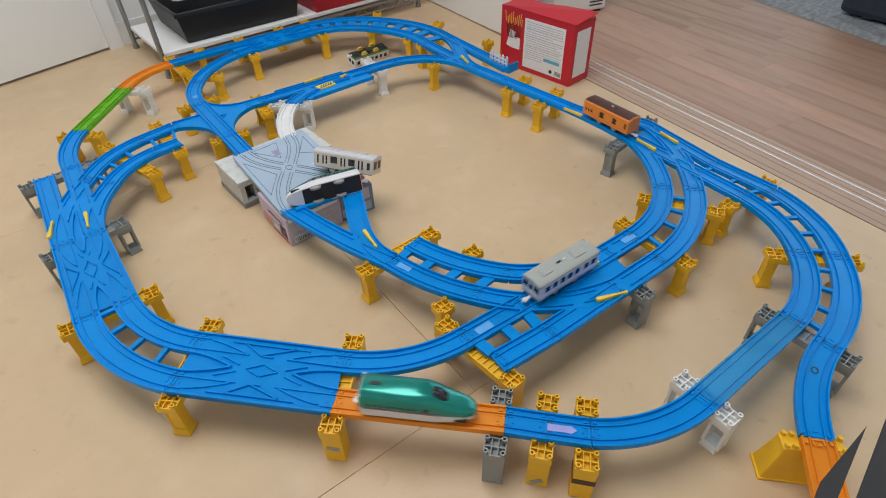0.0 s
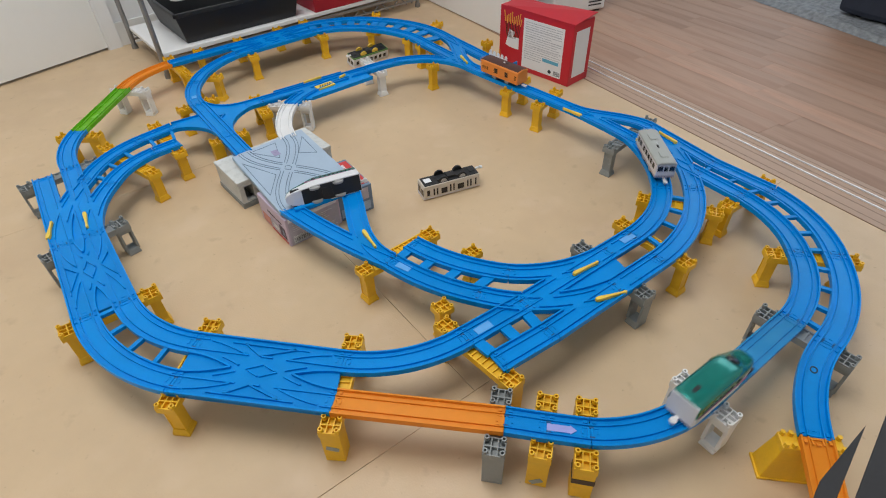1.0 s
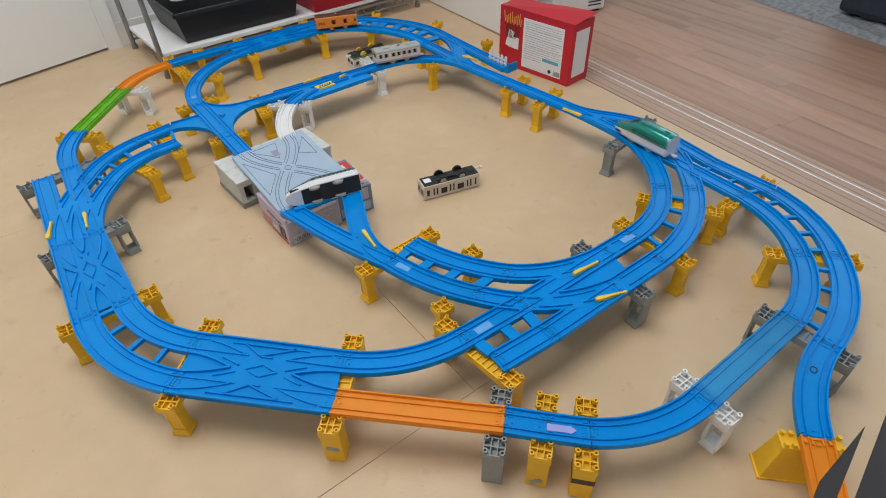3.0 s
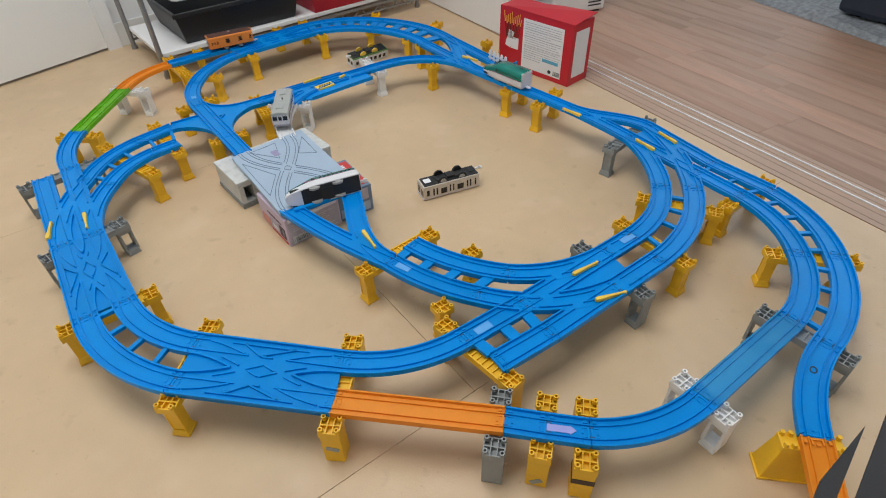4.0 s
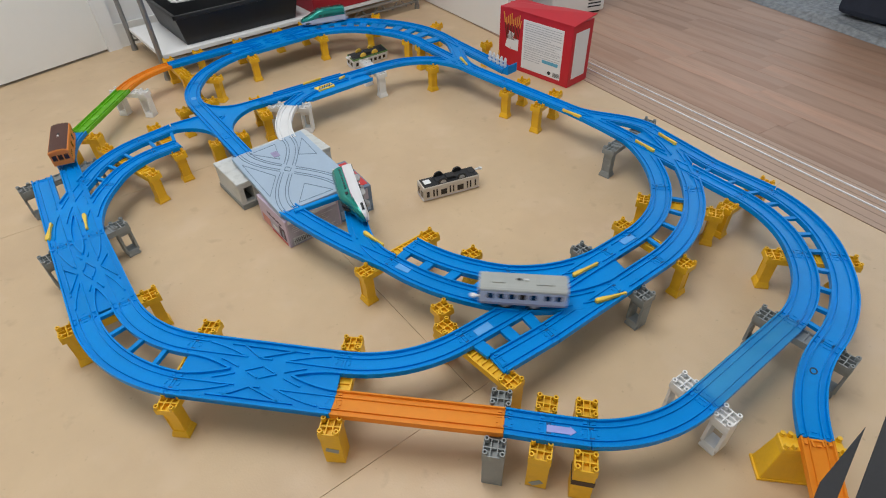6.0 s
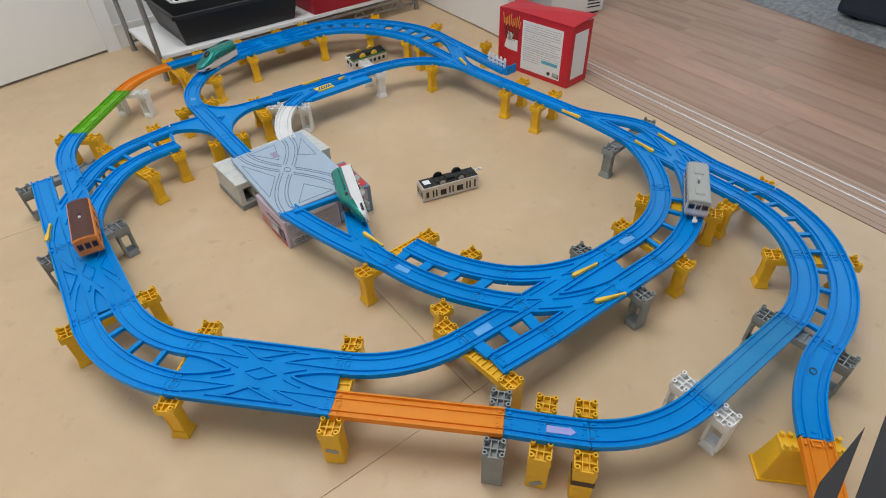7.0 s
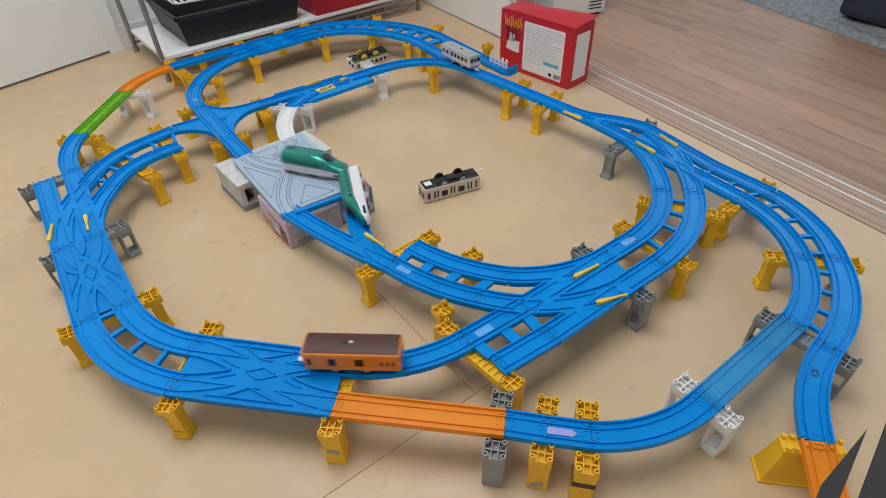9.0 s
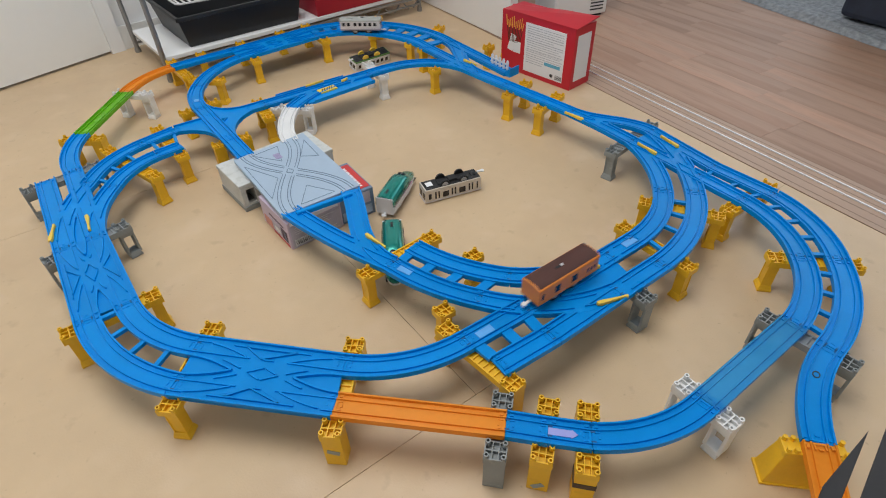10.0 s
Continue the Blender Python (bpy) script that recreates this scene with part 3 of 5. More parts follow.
for a in ((-0.4410, 0.4238, -0.3201, 0.4254), (-0.3574, 0.2009, -0.2682, 0.2952), (-0.0228, 0.2561, 0.1154, 0.2650), (0.3992, -0.0578, 0.4017, 0.0710),
          (0.5298, -0.1356, 0.6102, -0.2224), (0.4929, 0.0960, 0.5577, -0.0128), (0.5954, -0.0140, 0.7193, -0.0158), (0.6065, 0.6047, 0.6877, 0.6273), (0.6118, 0.4981, 0.6970, 0.5209),
          (0.4290, 1.2640, 0.4400, 1.4250), (0.1950, 1.2540, 0.2100, 1.4150), (0.5670, 1.2040, 0.6660, 1.3300), (0.6157, 1.0640, 0.7714, 1.1208), (-0.0765, 1.0445, 0.0004, 1.0535),
          (-0.0014, 1.2766, -0.0060, 1.4044), (0.0594, 1.1844, 0.0081, 1.2390), (-0.1481, 0.8427, -0.1564, 1.0006), (-0.2189, 0.7927, -0.2716, 0.9693), (0.0773, 0.8913, 0.0891, 0.9835)):
    bridge("yellow", "column", *a)
for a in ((-0.2052, 0.0377, -0.1160, 0.1359), (0.0313, -0.1064, -0.0207, -0.1478), (0.0662, -0.1424, 0.0109, -0.1910), (-0.0683, 0.8313, -0.0071, 0.8287), (-0.3374, 1.0870, -0.2790, 1.0445)):
    bridge("yellow", "block", *a)
bridge("yellow", "block", 0.0196, -0.0513, 0.0080, 0.0778)
for a in ((0.1425, 0.1808), (0.0268, 0.1114), (0.6194, 0.9998), (0.6309, 0.9550), (0.5567, 0.8564), (0.7842, 0.8898), (0.3455, 1.4205), (0.0826, 1.4068)):
    bridge("yellow", "column", *a)
bridge("grey", "block", -0.0097, -0.0641, -0.0624, -0.1110)
bridge("grey", "column", 0.5920, 0.2558, 0.7489, 0.2792)
for a in ((-0.4362, 0.6278, -0.3157, 0.6516), (-0.4385, 0.9003, -0.3086, 0.9173), (0.2942, 0.0719, 0.2882, -0.0599), (0.3936, -0.1988, 0.3992, -0.3086)):
    bridge("grey", "portal", *a)
bridge("white", "portal", 0.1967, -0.1958, 0.1937, -0.2578)
bridge("white", "portal", -0.1250, 1.2247, -0.1777, 1.2817)
bridge("white", "portal", 0.1715, 0.8688, 0.1139, 0.9201)
bridge("white", "column", 0.4241, 0.9175, 0.4318, 1.0094)
# the master towers stay out of the layout
for root, mat in TOWERS.values():
    for o in list(root.children):
        bpy.data.objects.remove(o)
    bpy.data.objects.remove(root)


def slope_pier():
    """The yellow wedge block that carries the head of the slope."""
    root = new("slope_block")
    root.matrix_world = pose(0.2405, -0.3400, 0, 0, 0, -45)
    tagged(root, "yellow plastic wedge block under the orange slope track", "bridge pier", "block bridge piers")
    bm = bmesh.new()
    z = BASE - 0.002
    pts = [(-0.044, 0.0), (0.048, 0.0), (0.036, z - 0.010), (0.036, z), (-0.036, z), (-0.036, z - 0.010)]
    f = [bm.verts.new((a, -0.0165 if u < 0.02 else -0.0115, u)) for a, u in pts]
    g = [bm.verts.new((a, 0.0165 if u < 0.02 else 0.0115, u)) for a, u in pts]
    bm.faces.new(f)
    bm.faces.new(g[::-1])
    for i in range(6):
        bm.faces.new((f[i], g[i], g[(i + 1) % 6], f[(i + 1) % 6]))
    part("body", bm, YELLOW, root, bevel=0.0015)
    for a, b in product((-0.032, -0.023, 0.023, 0.032), (-0.008, 0.008)):
        bm = bmesh.new()
        tube(bm, 0.0032, 0.0029, z - 0.001, z + 0.006, Matrix.Translation((a, b, 0)), 10)
        part("stud", bm, YELLOW, root)
    bm = bmesh.new()
    box(bm, -0.046, 0.050, -0.0175, 0.0175, 0.0, 0.004)
    part("foot", bm, YELLOW, root, bevel=0.0008)


slope_pier()
BROWN_TAPE = material("brown_tape", (0.05, 0.025, 0.018), 0.5, vary=0.15, scale=60)
bm = bmesh.new()
m = pose(0.0109, -0.1910, 0, 0, 0, math.degrees(math.atan2(-0.0486, -0.0553)) - 90)
box(bm, -0.0138, 0.0138, -0.0125, 0.0125, 0.034, 0.044, m)
tagged(finish("tape_band", bm, BROWN_TAPE), "dark brown tape wrapped round a yellow pier", "tape")

GREY_TAPE = material("grey_tape", (0.30, 0.33, 0.33), 0.5, vary=0.15, scale=60)
for x, y, turn, tilt, side, z in ((-0.2052, 0.0377, -42.3, 14, -1, 0.031), (-0.0207, -0.1478, -231.5, 40, 1, 0.012)):
    bm = bmesh.new()
    box(bm, -0.0085, 0.0085, -0.0003, 0.0003, -0.0038, 0.0038, pose(0, side * 0.0124, z, 0, tilt, 0))
    ob = finish("tape_patch", bm, GREY_TAPE)
    ob.matrix_world = pose(x, y, 0, 0, 0, turn)
    tagged(ob, "scrap of grey tape stuck on a yellow pier", "tape")

# ---- trains ----
TEAL = material("metallic_green_paint", (0.006, 0.245, 0.205), 0.20, metal=0.5, vary=0.08, scale=40, coat=0.4)
TRAIN_WHITE = material("train_white_paint", (0.68, 0.69, 0.72), 0.35, vary=0.04, scale=40)
TRAIN_ORANGE = material("train_orange_paint", (0.74, 0.235, 0.035), 0.4, vary=0.06, scale=40)
ROOF_BROWN = material("train_brown_roof", (0.068, 0.020, 0.013), 0.5, vary=0.12, scale=50)
TRAIN_SILVER = material("train_silver_paint", (0.64, 0.63, 0.66), 0.3, metal=0.15, vary=0.05, scale=40)
ROOF_GREY = material("train_grey_roof", (0.37, 0.39, 0.375), 0.5, vary=0.06, scale=50)
LILAC_GREY = material("train_lilac_skirt", (0.36, 0.34, 0.40), 0.45, vary=0.05, scale=40)
BEIGE = material("train_beige_steel", (0.60, 0.55, 0.49), 0.35, metal=0.2, vary=0.05, scale=40)
GLASS = material("dark_window", (0.012, 0.013, 0.02), 0.12, vary=0.1, scale=50)
WINDOW_BROWN = material("brown_window", (0.035, 0.016, 0.010), 0.2, vary=0.1, scale=50)
PINK = material("pink_line", (0.45, 0.14, 0.28), 0.4)
WHEEL_GREY = material("wheel_plastic", (0.34, 0.34, 0.34), 0.5, vary=0.1, scale=60)
YELLOW_WHEEL = material("yellow_wheel", (0.75, 0.50, 0.06), 0.45, vary=0.06, scale=50)
LEAF_GREEN = material("green_cream_paint", (0.10, 0.22, 0.06), 0.4, vary=0.08, scale=50)


def facing(place, ahead, up):
    """The pose of a thing whose nose points ahead and whose roof points up."""
    x = Vector(ahead).normalized()
    y = Vector(up).cross(x).normalized()
    z = x.cross(y)
    return Matrix.Translation(place) @ Matrix((x, y, z)).transposed().to_4x4()


def loft(bm, sections, index=None):
    """Joins rings of points; index gives a material for each point's strip."""
    rings = [[bm.verts.new(p) for p in s] for s in sections]
    k = len(rings[0])
    for r, q in zip(rings, rings[1:]):
        for i in range(k):
            f = bm.faces.new((r[i], r[(i + 1) % k], q[(i + 1) % k], q[i]))
            f.material_index = index[i] if index else 0
    bm.faces.new(rings[0][::-1])
    bm.faces.new(rings[-1])


def underframe(root, wheel_mat=None, wheel_x=(-0.024, 0.017), wheel_label="yellow plastic wheel"):
    """Chassis, four wheels and the rear coupling of a toy train."""
    bm = bmesh.new()
    box(bm, -0.060, 0.058, -0.0155, 0.0155, 0.0108, 0.0150)
    box(bm, -0.036, 0.029, -0.0085, 0.0085, 0.0088, 0.0112)
    box(bm, -0.012, 0.006, -0.0085, 0.0085, 0.0055, 0.0092)
    box(bm, -0.055, -0.044, -0.0060, 0.0060, 0.0095, 0.0112)
    for i in range(3):
        box(bm, 0.040 + 0.004 * i, 0.042 + 0.004 * i, -0.009, 0.009, 0.0098, 0.0112)
    part("chassis", bm, DARK, root, "black plastic chassis", bevel=0.0005)
    for x, y in product(wheel_x, (-0.0125, 0.0125)):
        w = part("wheel", wheel_mesh(x, y), DARK if wheel_mat is None else wheel_mat, root, "black rubber-tyred wheel" if wheel_mat is None else wheel_label, smooth=False)
        bm = bmesh.new()
        s = 1 if y > 0 else -1
        tube(bm, 0.0066, 0.0060, 0.0, 0.0008, Matrix.Translation((x, y + s * 0.0020, 0.0105)) @ Matrix.Rotation(-s * math.pi / 2, 4, "X"), 16)
        part("hub", bm, WHEEL_GREY if wheel_mat is None else wheel_mat, w)
    bm = bmesh.new()
    box(bm, -0.0705, -0.060, -0.0022, 0.0022, 0.0080, 0.0105)
    tube(bm, 0.0042, 0.0042, 0.0080, 0.0108, Matrix.Translation((-0.0715, 0, 0)), 12)
    part("coupling", bm, WHITE, root, "white plastic coupling hook")


def wheel_mesh(x, y):
    bm = bmesh.new()
    m = Matrix.Translation((x, y, 0.0105)) @ Matrix.Rotation(math.pi / 2, 4, "X")
    tube(bm, 0.0100, 0.0105, -0.0020, -0.0010, m, 18)
    tube(bm, 0.0105, 0.0100, -0.0010, 0.0020, m, 18)
    return bm


def bullet_train(label):
    """A long-nosed train car: green over white, with a black windscreen."""
    root = new("bullet_train")
    tagged(root, label, "toy train", "toy trains")
    rows = [(-0.0620, 0.0182, 0.0450, 0.0238), (-0.058, 0.0186, 0.0462, 0.0238), (0.000, 0.0186, 0.0462, 0.0238), (0.012, 0.0186, 0.0455, 0.0236),
            (0.022, 0.0182, 0.0416, 0.0228), (0.031, 0.0172, 0.0362, 0.0216), (0.040, 0.0160, 0.0318, 0.0204), (0.049, 0.0146, 0.0288, 0.0190),
            (0.057, 0.0128, 0.0262, 0.0176), (0.0635, 0.0096, 0.0232, 0.0164), (0.0675, 0.0046, 0.0194, 0.0150)]
    up, low = [], []
    for x, w, t, b in rows:
        h = t - b
        side = [(1.0, 0.0), (1.0, 0.28), (0.96, 0.55), (0.86, 0.78), (0.66, 0.94), (0.36, 1.0)]
        up.append([(x, w * a, b + h * c) for a, c in side] + [(x, -w * a, b + h * c) for a, c in side[::-1]])
        bot = 0.0076 + max(0, x - 0.045) * 0.16
        low.append([(x, w * 0.90, bot), (x, w * 1.0, bot + 0.004), (x, w * 1.012, b + 0.0004), (x, -w * 1.012, b + 0.0004), (x, -w * 1.0, bot + 0.004), (x, -w * 0.90, bot)])
    bm = bmesh.new()
    loft(bm, up)
    part("body", bm, TEAL, root, "glossy metallic green upper body", smooth=True).modifiers.new("edge", "EDGE_SPLIT").split_angle = radians(40)
    bm = bmesh.new()
    loft(bm, low)
    part("skirt", bm, TRAIN_WHITE, root, "white lower body", bevel=0.0006)
    bm = bmesh.new()
    pan = []
    for x, w, t, b in rows[:-4]:
        bot = 0.0076 + max(0, x - 0.045) * 0.16
        pan.append([(x, w * 0.80, bot - 0.0010), (x, w * 0.84, bot + 0.001), (x, -w * 0.84, bot + 0.001), (x, -w * 0.80, bot - 0.0010)])
    loft(bm, pan)
    part("floor_pan", bm, DARK, root, "black plastic underside")
    bm = bmesh.new()
    glass = []
    for x, w, z0, z1 in ((0.0185, 0.0056, 0.0405, 0.0450), (0.023, 0.0078, 0.0380, 0.0452), (0.029, 0.0080, 0.0345, 0.0412), (0.035, 0.0062, 0.0318, 0.0356)):
        glass.append([(x, w, z0), (x, w * 0.8, z1 - 0.001), (x, w * 0.4, z1), (x, -w * 0.4, z1), (x, -w * 0.8, z1 - 0.001), (x, -w, z0)])
    loft(bm, glass)
    part("windscreen", bm, GLASS, root, "black cockpit windscreen", smooth=True)
    for s in (-1, 1):
        bm = bmesh.new()
        m = pose(0, s * 0.0187, 0.0252)
        box(bm, -0.060, 0.030, -0.0006, 0.0006, -0.0014, -0.0007, m)
        part("stripe", bm, PINK, root, "thin pink side line")
        for i in range(8):
            bm = bmesh.new()
            box(bm, -0.054 + 0.0075 * i, -0.0505 + 0.0075 * i, s * 0.0186 - 0.0006, s * 0.0186 + 0.0006, 0.0285, 0.0313)
            part("window", bm, GLASS, root)
        bm = bmesh.new()
        box(bm, 0.010, 0.0165, s * 0.0186 - 0.0006, s * 0.0186 + 0.0006, 0.0275, 0.0325)
        part("cab_window", bm, GLASS, root)
    bm = bmesh.new()
    box(bm, -0.052, -0.040, -0.0022, 0.0022, 0.0460, 0.0468)
    box(bm, -0.0635, -0.0615, -0.0165, 0.0165, 0.0080, 0.0420, index=1)
    part("switch", bm, [DARK, TRAIN_WHITE], root, "black power switch slot and pale end wall")
    underframe(root, WHEEL_GREY, wheel_label="grey plastic wheel")
    return root


def coach(name, label, side, roof, skirt, windows, end_windows, pane, roof_kit, arch=0.0060, wheel_mat=None, cornice=None, blind_rear=False):
    """A boxy train car with an arched roof, set-in windows on both sides and at both ends."""
    root = new(name)
    tagged(root, label, "toy train", "toy trains")
    bm = bmesh.new()
    sections = []
    for x, k in ((-0.0615, 0.97), (-0.0595, 1.0), (0.0595, 1.0), (0.0615, 0.97)):
        w = 0.0182 * k
        sections.append([(x, w, 0.0165), (x, w, 0.0395), (x, -w, 0.0395), (x, -w, 0.0165)])
    loft(bm, sections)
    part("body", bm, side, root, bevel=0.0008)
    bm = bmesh.new()
    for x0, x1 in ((-0.0612, 0.0612),):
        box(bm, x0, x1, -0.0180, 0.0180, 0.0122, 0.0165)
    part("skirt", bm, skirt, root, bevel=0.0010)
    bm = bmesh.new()
    sections = []
    for x, k in ((-0.0622, 0.94), (-0.0605, 1.0), (0.0605, 1.0), (0.0622, 0.94)):
        w = 0.0186 * k
        n = 10
        ring = [(x, w * math.cos(math.pi * i / n), 0.0395 + arch * k * math.sin(math.pi * i / n) ** 0.75) for i in range(n + 1)]
        sections.append(ring + [(x, -w, 0.0385), (x, w, 0.0385)])
    loft(bm, sections)
    top = part("roof", bm, cornice or roof, root)
    if cornice:
        bm = bmesh.new()
        panel = []
        for x in (-0.0600, 0.0600):
            up = [(x, 0.0186 * math.cos(math.pi * i / 12), 0.0402 + arch * math.sin(math.pi * i / 12) ** 0.75) for i in range(2, 11)]
            panel.append(up + [(x, up[-1][1], 0.0395), (x, up[0][1], 0.0395)])
        loft(bm, panel)
        part("roof_panel", bm, roof, top, "dark brown roof panel")
    for x0, x1, y0, y1, z, mt in roof_kit:
        bm = bmesh.new()
        box(bm, x0, x1, y0, y1, 0.0395 + arch - 0.002, z)
        part("roof_unit", bm, mt, top, bevel=0.0005)
    for s in (-1, 1):
        for x0, x1, z0, z1 in windows:
            bm = bmesh.new()
            y = s * 0.0182
            box(bm, x0, x1, y - 0.0004, y + 0.0004, z0, z1)
            part("window", bm, pane, root)
        for y0, y1, z0, z1 in (end_windows if s > 0 or not blind_rear else ()):
            bm = bmesh.new()
            box(bm, s * 0.0615 - 0.0005, s * 0.0615 + 0.0005, y0, y1, z0, z1)
            part("end_window", bm, pane, root)
    underframe(root, wheel_mat)
    return root


orange_train = coach("orange_train", "orange toy train coach with a dark brown roof", TRAIN_ORANGE, ROOF_BROWN, TRAIN_ORANGE,
                     [(-0.030, -0.020, 0.0215, 0.0335), (0.004, 0.015, 0.0215, 0.0335), (-0.056, -0.052, 0.022, 0.033), (0.036, 0.0395, 0.023, 0.030), (0.044, 0.047, 0.023, 0.030), (0.051, 0.054, 0.023, 0.030)],
                     [(-0.0145, -0.0065, 0.0235, 0.0345), (-0.0040, 0.0040, 0.0235, 0.0345), (0.0065, 0.0145, 0.0235, 0.0345)], WINDOW_BROWN,
                     [(-0.014, -0.004, -0.0022, 0.0022, 0.0468, DARK), (-0.003, 0.001, -0.002, 0.002, 0.0474, WHITE)], cornice=TRAIN_ORANGE, blind_rear=True)
silver_train = coach("silver_train", "silver toy train coach with a grey-green roof and lilac skirt", TRAIN_SILVER, ROOF_GREY, LILAC_GREY,
                     [(a, a + 0.0090, 0.0250, 0.0345) for a in (-0.050, -0.035, -0.020, -0.005, 0.010, 0.030, 0.045)],
                     [(-0.0155, -0.0060, 0.0260, 0.0360), (-0.0035, 0.0035, 0.0260, 0.0350), (0.0060, 0.0155, 0.0260, 0.0360)], GLASS,
                     [(-0.044, -0.026, -0.0070, 0.0070, 0.0462, ROOF_GREY), (0.020, 0.042, -0.0080, 0.0080, 0.0462, ROOF_GREY), (-0.010, -0.002, 0.000, 0.003, 0.0465, DARK), (0.002, 0.006, -0.001, 0.002, 0.0475, WHITE)], arch=0.0052)
commuter_train = coach("commuter_train", "beige steel toy commuter train lying upside down on the floor", BEIGE, TRAIN_SILVER, BEIGE,
                       [(-0.054, -0.051, 0.0195, 0.0355), (-0.043, -0.040, 0.0195, 0.0355), (-0.036, -0.033, 0.0195, 0.0355), (-0.026, -0.012, 0.0230, 0.0355), (-0.005, -0.002, 0.0195, 0.0355), (0.002, 0.005, 0.0195, 0.0355),
                        (0.011, 0.024, 0.0230, 0.0355), (0.031, 0.034, 0.0195, 0.0355), (0.038, 0.041, 0.0195, 0.0355), (0.049, 0.055, 0.021, 0.034)],
                       [(-0.014, -0.003, 0.022, 0.036), (0.003, 0.014, 0.022, 0.036)], GLASS,
                       [(-0.040, -0.012, -0.0070, 0.0070, 0.0468, TRAIN_SILVER), (0.012, 0.040, -0.0070, 0.0070, 0.0468, TRAIN_SILVER)])
bm = bmesh.new()
box(bm, 0.040, 0.054, -0.007, 0.007, 0.0094, 0.0100)
part("paper_tag", bm, PAPER, commuter_train, "white paper tag under the chassis")
green_coach = coach("green_coach", "green and cream toy train lying wheels up on the floor", TRAIN_WHITE, TRAIN_WHITE, LEAF_GREEN,
                    [(a, a + 0.009, 0.0235, 0.034) for a in (-0.052, -0.036, -0.020, -0.004, 0.012, 0.028, 0.044)], [(-0.013, -0.003, 0.024, 0.035), (0.003, 0.013, 0.024, 0.035)], GLASS, [], wheel_mat=YELLOW_WHEEL)
green_coach.matrix_world = pose(0.5193, 1.1463, 0.0456, -166, 0, 2.3)
green_train = bullet_train("green and white toy bullet train with a long nose")
spare_train = bullet_train("green and white toy bullet train tipped on its side")



def enlarge(thing, k):
    """Brings a train to its true size, part by part."""
    for o in thing.children_recursive:
        o.data.transform(Matrix.Scale(k, 4))


for thing, k in ((green_train, 1.10), (spare_train, 1.10), (orange_train, 1.05), (silver_train, 1.04), (commuter_train, 1.05), (green_coach, 1.04)):
    enlarge(thing, k)

# ---- crossing plate and what carries it ----
# raised dark lines for the plate's grooves: dirt and recess shade as one colour
GROOVE = material("groove_dirt_shade", (0.10, 0.15, 0.22), 0.5)
plate = new("crossing_plate")
tagged(plate, "pale blue-grey plastic crossing plate with curved grooves", "track plate")
plate.matrix_world = pose(0, 0, 0)
bm = bmesh.new()
corners = ((-0.0673, 0.7325), (0.1023, 0.7472), (0.0955, 0.4784), (-0.0701, 0.4819))
lo = [bm.verts.new((x, y, BASE - 0.002)) for x, y in corners]
hi = [bm.verts.new((x, y, BASE + 0.0065)) for x, y in corners]
bm.faces.new(lo)
bm.faces.new(hi[::-1])
for i in range(4):
    bm.faces.new((lo[i], lo[(i + 1) % 4], hi[(i + 1) % 4], hi[i]))
part("slab", bm, PLATE, plate, bevel=0.001)
plate_lanes = [ess(-0.0406, 0.7301, -89.9, 0.0713, 0.4810, -90.7), ess(0.0632, 0.7359, -90.7, -0.0508, 0.4849, -89.8)]
for off in (-0.0125, -0.0065, 0.0065, 0.0125):
    for j, lane in enumerate(plate_lanes):
        other = plate_lanes[1 - j]
        run = []
        for x, y, h in dense(lane, 0.003):
            q = (x + math.sin(h) * off, y - math.cos(h) * off)
            if distance(q, other) > 0.0135 or (abs(off) < 0.01 and distance(q, other) < 0.0068):
                run.append((x, y, BASE + 0.0062, h))
            elif run:
                if len(run) > 2:
                    bm = bmesh.new()
                    sweep(bm, run, [(off - 0.0006, 0), (off + 0.0006, 0), (off + 0.0006, 0.0009), (off - 0.0006, 0.0009)])
                    part("groove_line", bm, GROOVE, plate)
                run = []
        if len(run) > 2:
            bm = bmesh.new()
            sweep(bm, run, [(off - 0.0006, 0), (off + 0.0006, 0), (off + 0.0006, 0.0009), (off - 0.0006, 0.0009)])
            part("groove_line", bm, GROOVE, plate)
bm = bmesh.new()
box(bm, 0.006, 0.020, 0.675, 0.698, BASE + 0.0066, BASE + 0.0072)
for tri in (((-0.030, 0.722), (0.030, 0.727), (0.012, 0.662)), ((0.089, 0.715), (0.084, 0.632), (0.052, 0.655)), ((-0.060, 0.690), (-0.061, 0.545), (-0.022, 0.606)), ((-0.025, 0.492), (0.046, 0.490), (0.012, 0.545))):
    tb = bmesh.new()
    for (xa, ya), (xb, yb) in zip(tri, tri[1:] + tri[:1]):
        h = math.atan2(yb - ya, xb - xa)
        sweep(tb, [(xa, ya, BASE + 0.0062, h), (xb, yb, BASE + 0.0062, h)], [(-0.0005, 0), (0.0005, 0), (0.0005, 0.0008), (-0.0005, 0.0008)])
    part("groove_line", tb, GROOVE, plate)
MAUVE = material("mauve_sticker", (0.30, 0.27, 0.45), 0.4, vary=0.2, scale=150)
part("sticker", bm, MAUVE, plate, "small mauve sticker")

